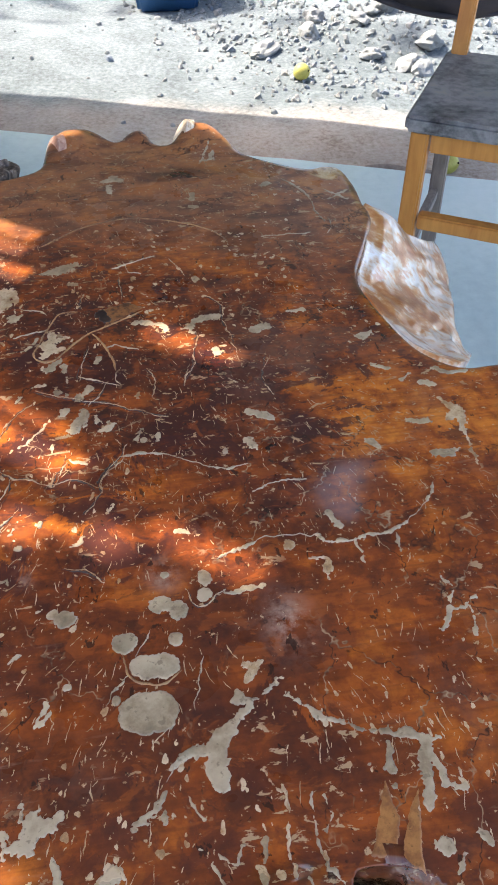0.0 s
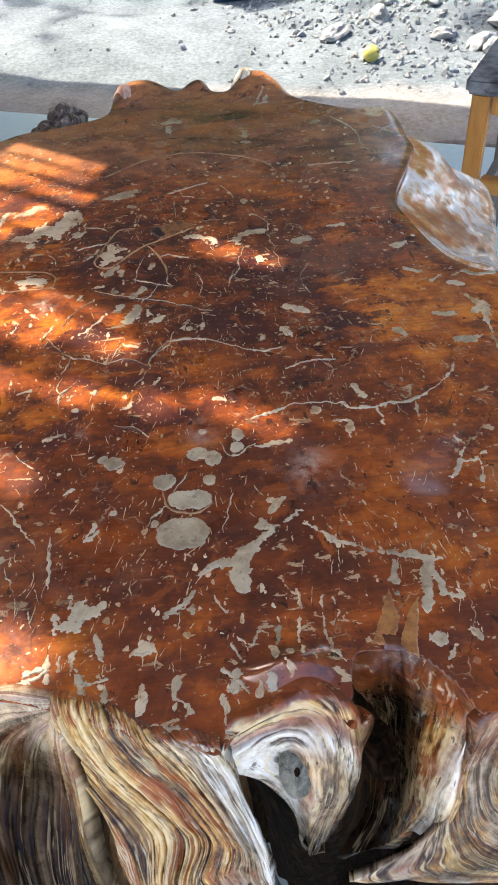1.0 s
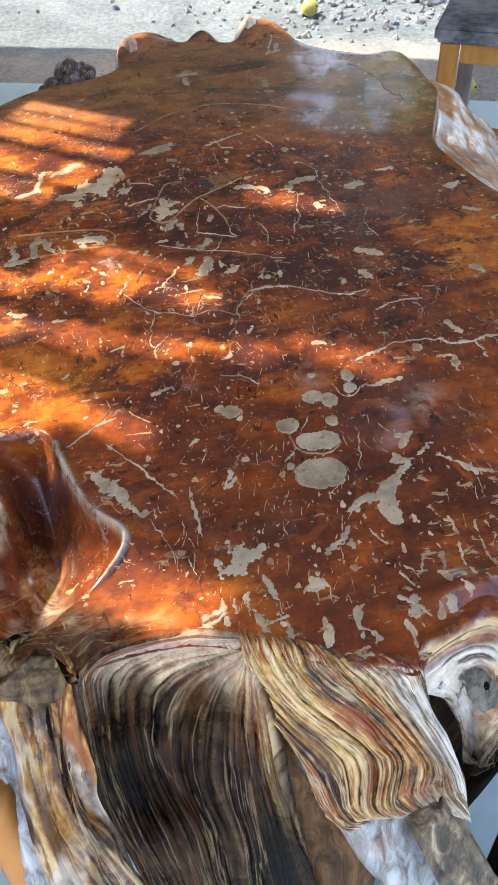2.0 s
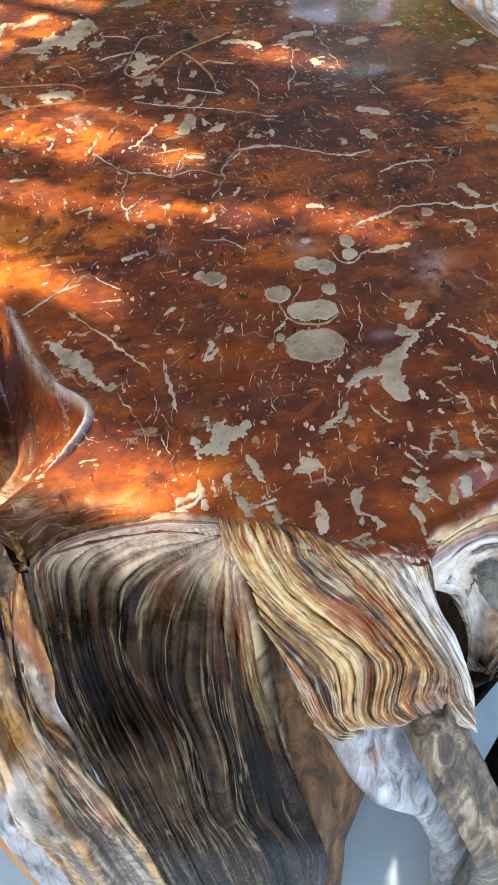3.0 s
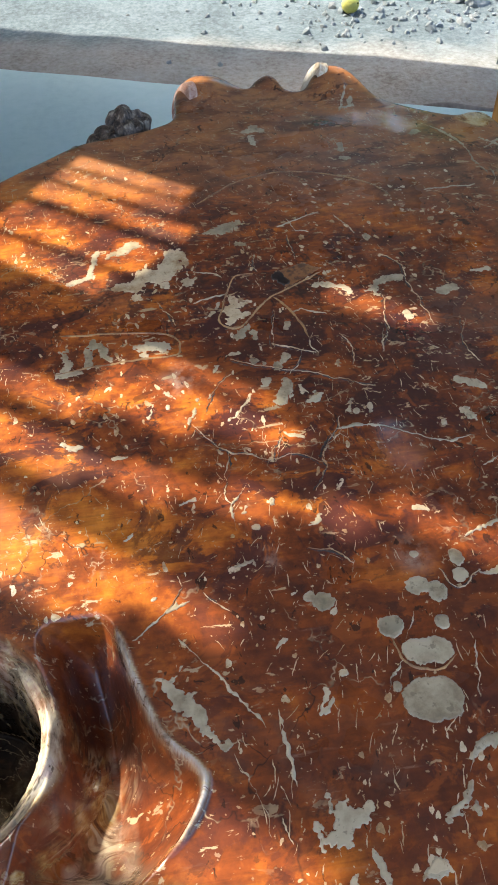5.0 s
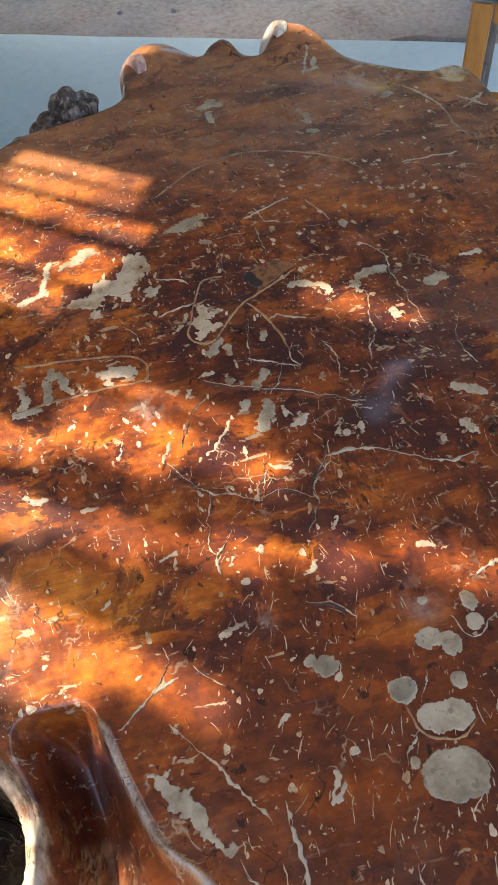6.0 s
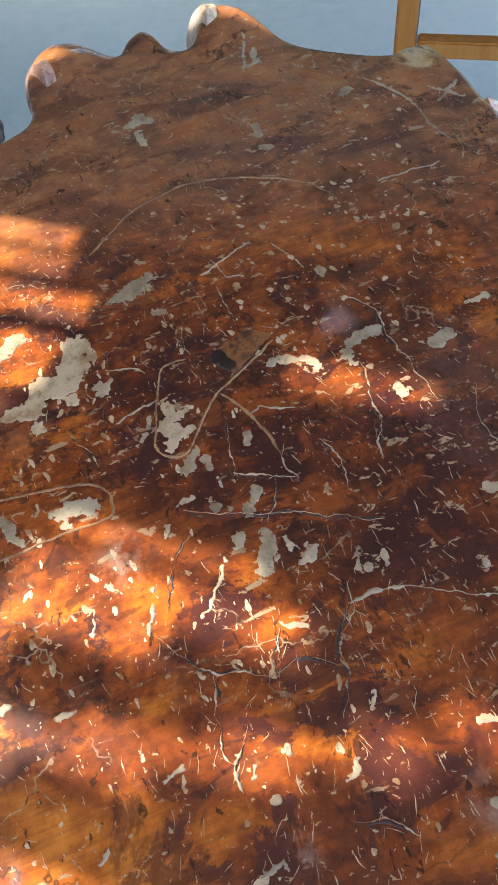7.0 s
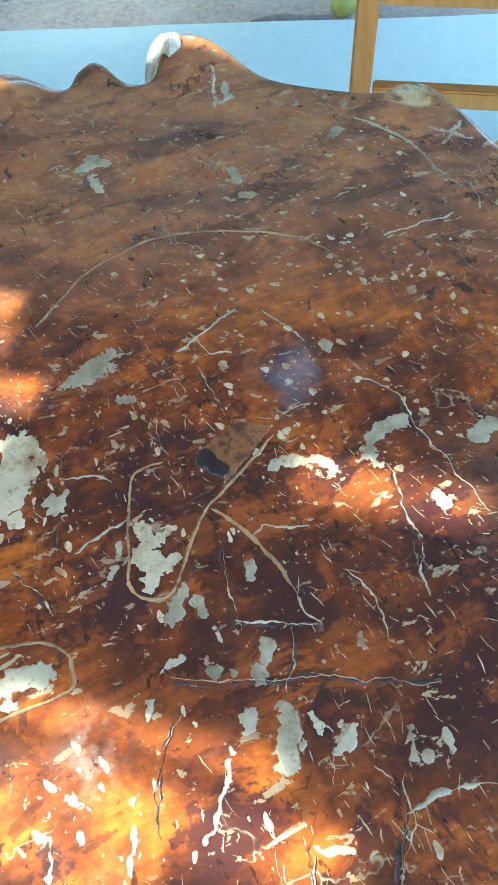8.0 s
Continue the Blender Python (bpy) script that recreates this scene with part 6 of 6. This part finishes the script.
    part("root_leg", root_leg([(0.20, -0.15, 0.66), (0.22, -0.18, 0.4), (0.24, -0.2, 0.0)], (0.05, 0.045, 0.06), 22, 1, 0.3), SHADE_DARK_ROOT, table)
    part("root_leg", root_leg([(0.20, 0.40, 0.66), (0.25, 0.45, 0.35), (0.30, 0.5, 0.0)], (0.07, 0.05, 0.06), 22, 2, 0.3), SHADE_DARK_ROOT, table)
    part("root_leg", root_leg([(-0.15, 0.30, 0.66), (-0.19, 0.36, 0.35), (-0.24, 0.4, 0.0)], (0.07, 0.05, 0.06), 22, 3, 0.3), SHADE_DARK_ROOT, table)
    for k, chains in enumerate(FAR_INLAYS_A + FAR_INLAYS_B + FAR_INLAYS_C + FAR_INLAYS_D + FAR_INLAYS_E + LEFT_INLAYS_A + LEFT_INLAYS_B + MIDDLE_INLAYS_A + MIDDLE_INLAYS_B + MIDDLE_INLAYS_C + MIDDLE_INLAYS_D + MIDDLE_INLAYS_E + FRONT_INLAYS_A + FRONT_INLAYS_B):
        chains = [[(x, y, r * (0.78 if r < 0.0022 and y < 0.1 else 1.0)) for x, y, r in c] for c in chains]
        for piece in inlay(chains, k, 1.0, 0.0003 + 0.000004 * k):
            part("filler_patch", piece, CREAM_FILLER if k % 9 == 4 else PALE_FILLER, table)
    for k, (x, y, rx, ry) in enumerate(OVAL_FILLER):
        r, side, up = min(rx, ry), max(rx - ry, 0), max(ry - rx, 0)
        for piece in inlay((((x - side, y - up, r), (x + side, y + up, r * 0.96)),), 300 + k, 0.45, 0.0008):
            part("filler_patch", piece, PALE_FILLER, table, "smooth oval filler patch")
    chance = random.Random(31)
    for k in range(26):
        x = chance.uniform(-0.025, 0.115)
        y = float(np.interp(x, [-0.10, -0.05, -0.01, 0.02, 0.05, 0.08, 0.12], [-0.128, -0.139, -0.148, -0.160, -0.166, -0.157, -0.142])) + abs(chance.gauss(0.001, 0.008))
        part("filler_patch", blob(x, y, chance.uniform(0.0010, 0.0026), chance.uniform(0.0025, 0.0055), 400 + k, 1.5, 0.0005 + 0.000003 * k), FLECK if k % 3 else PALE_FILLER, table)
    for k, corners in enumerate((PUTTY_SQUARE, PUTTY_WEDGE_A, PUTTY_WEDGE_B)):
        part("stain", inlay((((*DARK_CORNER, 0.005), (0.034, 0.270, 0.004)),), 77, 0.6, 0.0009)[0], DARK_STAIN, table, "dark stain at the inlay") if k == 0 else None
        part("putty_patch", straight_patch(corners, 0.0004), PUTTY if k else DARK_PUTTY, table, "brown putty patch")
    for k, (width, *line) in enumerate(CRACKS_FAR + CRACKS_NEAR + CRACKS_FRONT):
        part("filled_crack", seam(list(zip(line[::2], line[1::2])), width, k, 0.0008 - 0.000005 * k), PALE_FILLER, table)
    for k, (width, *line) in enumerate(DARK_CRACKS + MORE_DARK_CRACKS):
        places = list(zip(line[::2], line[1::2]))
        part("open_crack", seam(places, width * 1.3, 140 + k, 0.0003 - 0.000004 * k), DARK_STAIN, table)
        part("filled_crack", seam([(x + 0.0004, y) for x, y in places], width * 0.8, 180 + k, 0.0007 - 0.000005 * k, gappy=0.15), FLECK, table)
    for k, (width, *line) in enumerate(OLIVE_CRACKS):
        part("filled_crack", seam(list(zip(line[::2], line[1::2])), width * 1.05, 60 + k, 0.0006 - 0.000005 * k, True), OLIVE_FILLER, table, "olive brown filled crack")
    tagged(part("fleck_scatter", fleck_mesh(1200, 5, False), FLECK, table), kind="stuff")
    tagged(part("hair_crack_scatter", fleck_mesh(4400, 6, True), CREAM_FILLER, table), kind="stuff")
    return table


# ---- the chair ----
def chair():
    ob = thing("wooden_chair", pose(0.598, 1.150, 0, 0, 0, -31), "orange varnished wooden chair with a worn dark seat", "chair")
    w, d, leg = 0.40, 0.38, 0.035
    for x, y, tilt, mat, top in ((0.024, 0.022, 0.0, ORANGE_WOOD, 0.488), (w - 0.024, 0.022, 0.0, ORANGE_WOOD, 0.488)):
        part("leg", bar((x, y, 0), (x, y, top), leg, leg), mat, ob, smooth=False)
    # Rear posts are grey below the seat and orange above it.
    for x in (0.024, w - 0.024):
        part("back_post", bar((x, d + 0.045, 0), (x, d - 0.015, 0.488), 0.034, leg), GREY_WOOD, ob, smooth=False)
        part("back_post", bar((x, d - 0.015, 0.488), (x, d + 0.05, 0.92), 0.034, leg * 0.8), ORANGE_WOOD, ob, smooth=False)
    part("apron", box((w - 0.09, 0.022, 0.040), (w / 2, 0.022, 0.468), 0.003), ORANGE_WOOD, ob, smooth=False)
    part("apron", box((w - 0.09, 0.022, 0.040), (w / 2, d - 0.015, 0.468), 0.003), GREY_WOOD, ob, smooth=False)
    for x in (0.024, w - 0.024):
        part("apron", box((0.022, d - 0.075, 0.040), (x, d / 2, 0.468), 0.003), ORANGE_WOOD, ob, smooth=False)
        part("stretcher", box((0.020, d - 0.06, 0.028), (x, d / 2 + 0.01, 0.20), 0.003), GREY_WOOD, ob, smooth=False)
    part("stretcher", box((w - 0.09, 0.030, 0.030), (w / 2, 0.022, 0.304), 0.003), ORANGE_WOOD, ob, smooth=False)
    part("seat", box((w + 0.01, d + 0.02, 0.032), (w / 2, d / 2 - 0.002, 0.505), 0.007), SEAT, ob, "dark worn seat board", smooth=False)
    for z, h in ((0.88, 0.07), (0.68, 0.04)):
        part("back_rail", box((w - 0.05, 0.02, h), (w / 2, d + 0.012 + (z - 0.47) * 0.12, z), 0.003), ORANGE_WOOD, ob, smooth=False)
    return ob


# ---- ground things ----
def pebble(chance, size):
    bm = bmesh.new()
    bmesh.ops.create_icosphere(bm, subdivisions=1 if size > 0.5 else 3, radius=size)
    flat = chance.uniform(0.5, 0.9)
    for v in bm.verts:
        rough = chance.uniform(0.7, 1.2) if size > 0.5 else 1 + 0.45 * noise.noise(v.co / size * 1.3 + Vector((size * 900, 0, 0))) + 0.12 * noise.noise(v.co / size * 5)
        v.co = Vector((v.co.x * 1.2, v.co.y, v.co.z * flat)) * rough
    return bm


def ground_height(x, y):
    lumps = 0.05 * (cloud(x * 1.4, y * 1.4, 0, 5) - 0.5) + 0.03 * (cloud(x * 0.5, y * 3.0, 1, 3) - 0.5)
    heap = 0.16 * smooth_step(2.7, 3.6, y) * smooth_step(0.35, 1.5, x) * smooth_step(6.5, 4.5, y)
    under = smooth_step(0.10, 0.0, y - edge_y(x))
    return float(-0.035 + (lumps + heap) * (1 - under) - 0.02 * under)


def rubble():
    """Broken stone strewn over the heap, as one mass."""
    chance = random.Random(3)
    verts, faces = [], []
    shapes = []
    for k in range(14):
        bm = pebble(chance, 1.0)
        bm.verts.index_update()
        shapes.append(([v.co.copy() for v in bm.verts], [[v.index for v in f.verts] for f in bm.faces]))
        bm.free()
    for k in range(15000):
        x, y = chance.uniform(-1.5, 3.4), chance.uniform(2.5, 5.6)
        dense = float(smooth_step(0.25, 0.9, np.array(x + 0.25 * (y - 3)))) * float(smooth_step(2.55, 3.0, np.array(y + 0.1 * x)))
        if chance.random() > 0.02 + dense:
            continue
        size = chance.choice((0.005, 0.006, 0.007, 0.009, 0.012, 0.016)) * chance.uniform(0.7, 1.3)
        turn = Euler((chance.uniform(0, 6), chance.uniform(0, 6), chance.uniform(0, 6))).to_matrix()
        start, (points, tris) = len(verts), shapes[k % 14]
        z = ground_height(x, y) + size * 0.05
        verts += [tuple(turn @ p * size + Vector((x, y, z))) for p in points]
        faces += [[start + i for i in f] for f in tris]
    mesh = mesh_from("rubble", verts, faces)
    return tagged(part("rubble", mesh, STONES, smooth=False), "pale broken stone and grit strewn over the ground", "rubble", kind="stuff")


def stones():
    chance = random.Random(8)
    for k in range(46):
        x, y = chance.uniform(0.5, 2.3), chance.uniform(2.75, 4.4)
        if x < 0.5 + 0.2 * (y - 2.7):
            continue
        size = chance.uniform(0.025, 0.055)
        ob = tagged(part("stone", pebble(chance, size), STONES, smooth=False), "pale rough stone on the rubble heap", "stone", "stones on the heap")
        ob.matrix_world = pose(x, y, ground_height(x, y) + size * 0.25, chance.uniform(0, 20), chance.uniform(0, 20), chance.uniform(0, 360))


def lime(x, y, size, label):
    skin = plain("lime_skin", (0.52, 0.48, 0.11), 0.45, 0.35, 20.0)
    bm = bmesh.new()
    bmesh.ops.create_uvsphere(bm, u_segments=24, v_segments=16, radius=size)
    for v in bm.verts:
        tip = abs(v.co.z / size)
        v.co.z *= 1.06 + 0.10 * tip**8
        v.co *= 1 + 0.02 * (noise.noise(v.co * 40))
    ob = thing("fruit", pose(x, y, ground_height(x, y) + size * 0.9, 70, 20, 30), label, "fruit", "fruit on the ground")
    part("peel", bm, skin, ob)
    part("stem_end", box((size * 0.2, size * 0.2, size * 0.12), (0, 0, size * 1.16), size * 0.03), SHADE_DARK_ROOT, ob)


def stick():
    ob = tagged(part("stick", root_leg([(-0.10, 0, 0), (-0.03, 0.004, 0.004), (0.05, -0.003, 0.002), (0.12, 0.006, 0.0)], (0.006, 0.013, 0.012, 0.007), 12, 1, 0.3),
                GREY_WOOD), "grey broken stick lying by the floor's edge", "stick")
    ob.matrix_world = pose(0.93, 2.06, ground_height(0.93, 2.06) + 0.012, 0, 0, -20)


def blue_tub():
    ob = thing("tub", pose(0.36, 4.02, ground_height(0.36, 4.02), 0, 0, 0), "blue plastic tub standing on the dirt", "tub")
    blue = plain("blue_plastic", (0.035, 0.115, 0.27), 0.4, 0.25)
    bm = bmesh.new()
    bmesh.ops.create_cone(bm, cap_ends=True, segments=4, radius1=0.20, radius2=0.27, depth=0.34, matrix=Matrix.Translation((0, 0, 0.17)) @ Matrix.Rotation(radians(45), 4, "Z"))
    bmesh.ops.bevel(bm, geom=bm.edges[:], offset=0.02, segments=3, affect="EDGES")
    part("body", bm, blue, ob)
    for side in (-1, 1):
        part("rim", box((0.42, 0.025, 0.03), (0, side * 0.19, 0.345), 0.008), blue, ob)
        part("rim", box((0.025, 0.36, 0.03), (side * 0.20, 0, 0.345), 0.008), blue, ob)


def hanging_cloth():
    """A dark cloth that sags between two posts."""
    ob = thing("hanging_cloth", pose(0, 0, 0), "dark grey cloth sagging between two posts", "cloth")
    cloth = plain("dark_cloth", (0.030, 0.026, 0.032), 0.85, 0.4, 10.0)
    n, m = 60, 14
    verts = []
    for i in range(n):
        u = i / (n - 1)
        x = 0.35 + 2.1 * u
        low = 0.295 + 1.3 * abs(u - 0.46) ** 2.6 * 4
        for j in range(m):
            v = j / (m - 1)
            fold = 0.02 * math.sin(v * 9 + u * 5) + 0.012 * math.sin(u * 40 + v * 3)
            verts.append((x, 2.42 + fold + 0.05 * (1 - v), low + 0.5 * v + 0.006 * math.sin(u * 25)))
    faces = [(i * m + j, (i + 1) * m + j, (i + 1) * m + j + 1, i * m + j + 1) for i in range(n - 1) for j in range(m - 1)]
    sheet = part("cloth", mesh_from("cloth", verts, faces), cloth, ob)
    sheet.modifiers.new("thick", "SOLIDIFY").thickness = 0.004
    part("hem", root_leg([verts[i * m] for i in range(0, n, 6)], (0.009,) * 4, 10, 0, 0.1), cloth, ob)
    for k in (m - 1, n * m - 1):
        x, y, z = verts[k]
        part("rope", root_leg([(x, y, z - 0.05), (x, y, 1.8), (x, y, 2.74)], (0.006, 0.006, 0.006), 8, 1, 0.1), GREY_WOOD, ob)


def tree(x, y, height, seed):
    chance = random.Random(seed)
    ob = thing("tree", pose(x, y, -0.04), "leafy green roadside tree", "tree", "trees beyond the road")
    part("trunk", root_leg([(0, 0, 0), (0.1, 0, height * 0.25), (0.0, 0.1, height * 0.5)], (0.22, 0.16, 0.11), 14, 1), SHADE_DARK_ROOT, ob)
    tips = []
    for k in range(8):
        a = k * 0.8 + chance.uniform(0, 0.5)
        tip = (math.cos(a) * height * chance.uniform(0.12, 0.24), math.sin(a) * height * 0.22, height * chance.uniform(0.42, 0.95))
        part("limb", root_leg([(0, 0.08, height * 0.42), (tip[0] * 0.5, tip[1] * 0.5, height * 0.55), tip], (0.09, 0.05, 0.02), 8, 2), SHADE_DARK_ROOT, ob)
        tips.append(tip)
    verts, faces = [], []
    for k in range(int(1150 * height)):
        c = chance.choice(tips)
        p = Vector(c) * chance.uniform(0.35, 1.02) + Vector((chance.gauss(0, 0.07 * height), chance.gauss(0, 0.07 * height), chance.gauss(0, 0.08 * height)))
        turn = Euler((chance.uniform(0, 6), chance.uniform(0, 6), chance.uniform(0, 6))).to_matrix()
        s = chance.uniform(0.12, 0.26)
        start = len(verts)
        verts += [tuple(turn @ Vector(q) * s + p) for q in ((-1, 0, 0), (0, -0.4, 0.1), (1, 0, 0), (0, 0.4, 0.1))]
        faces.append((start, start + 1, start + 2, start + 3))
    part("crown", mesh_from("crown", verts, faces), LEAF, ob, smooth=False)


def leaf_green():
    """Leaves that let the sun shine through."""
    n = Nodes("green_leaf", 0.5)
    colour = n.ramp(n.noise(3.0, 4), (0.35, (0.09, 0.15, 0.03)), (0.65, (0.18, 0.27, 0.06)))
    n.put("Base Color", colour)
    through_light = n.add("ShaderNodeBsdfTranslucent", Color=colour)
    both = n.tree.nodes.new("ShaderNodeMixShader")
    n.tree.links.new(n.shader.outputs[0], both.inputs[1]), n.tree.links.new(through_light.outputs[0], both.inputs[2])
    n.tree.links.new(both.outputs[0], n.tree.nodes["Material Output"].inputs[0])
    return n.mat


LEAF = leaf_green()

concrete_floor()
open_ground()
roof()
sun_band_screen()
root_table()
chair()
rubble()
stones()
lime(0.80, 2.90, 0.032, "yellow-green fruit among the rubble")
lime(1.09, 2.03, 0.034, "yellow-green fruit near the floor's edge")
stick()
blue_tub()
hanging_cloth()
for k, (x, y, high) in enumerate(((-4.4, 9.4, 7.0), (-2.4, 9.0, 6.6), (-0.7, 8.8, 6.2), (0.25, 8.4, 6.8), (5.1, 8.2, 7.2), (6.9, 9.0, 7.0))):
    tree(x, y, high, k)
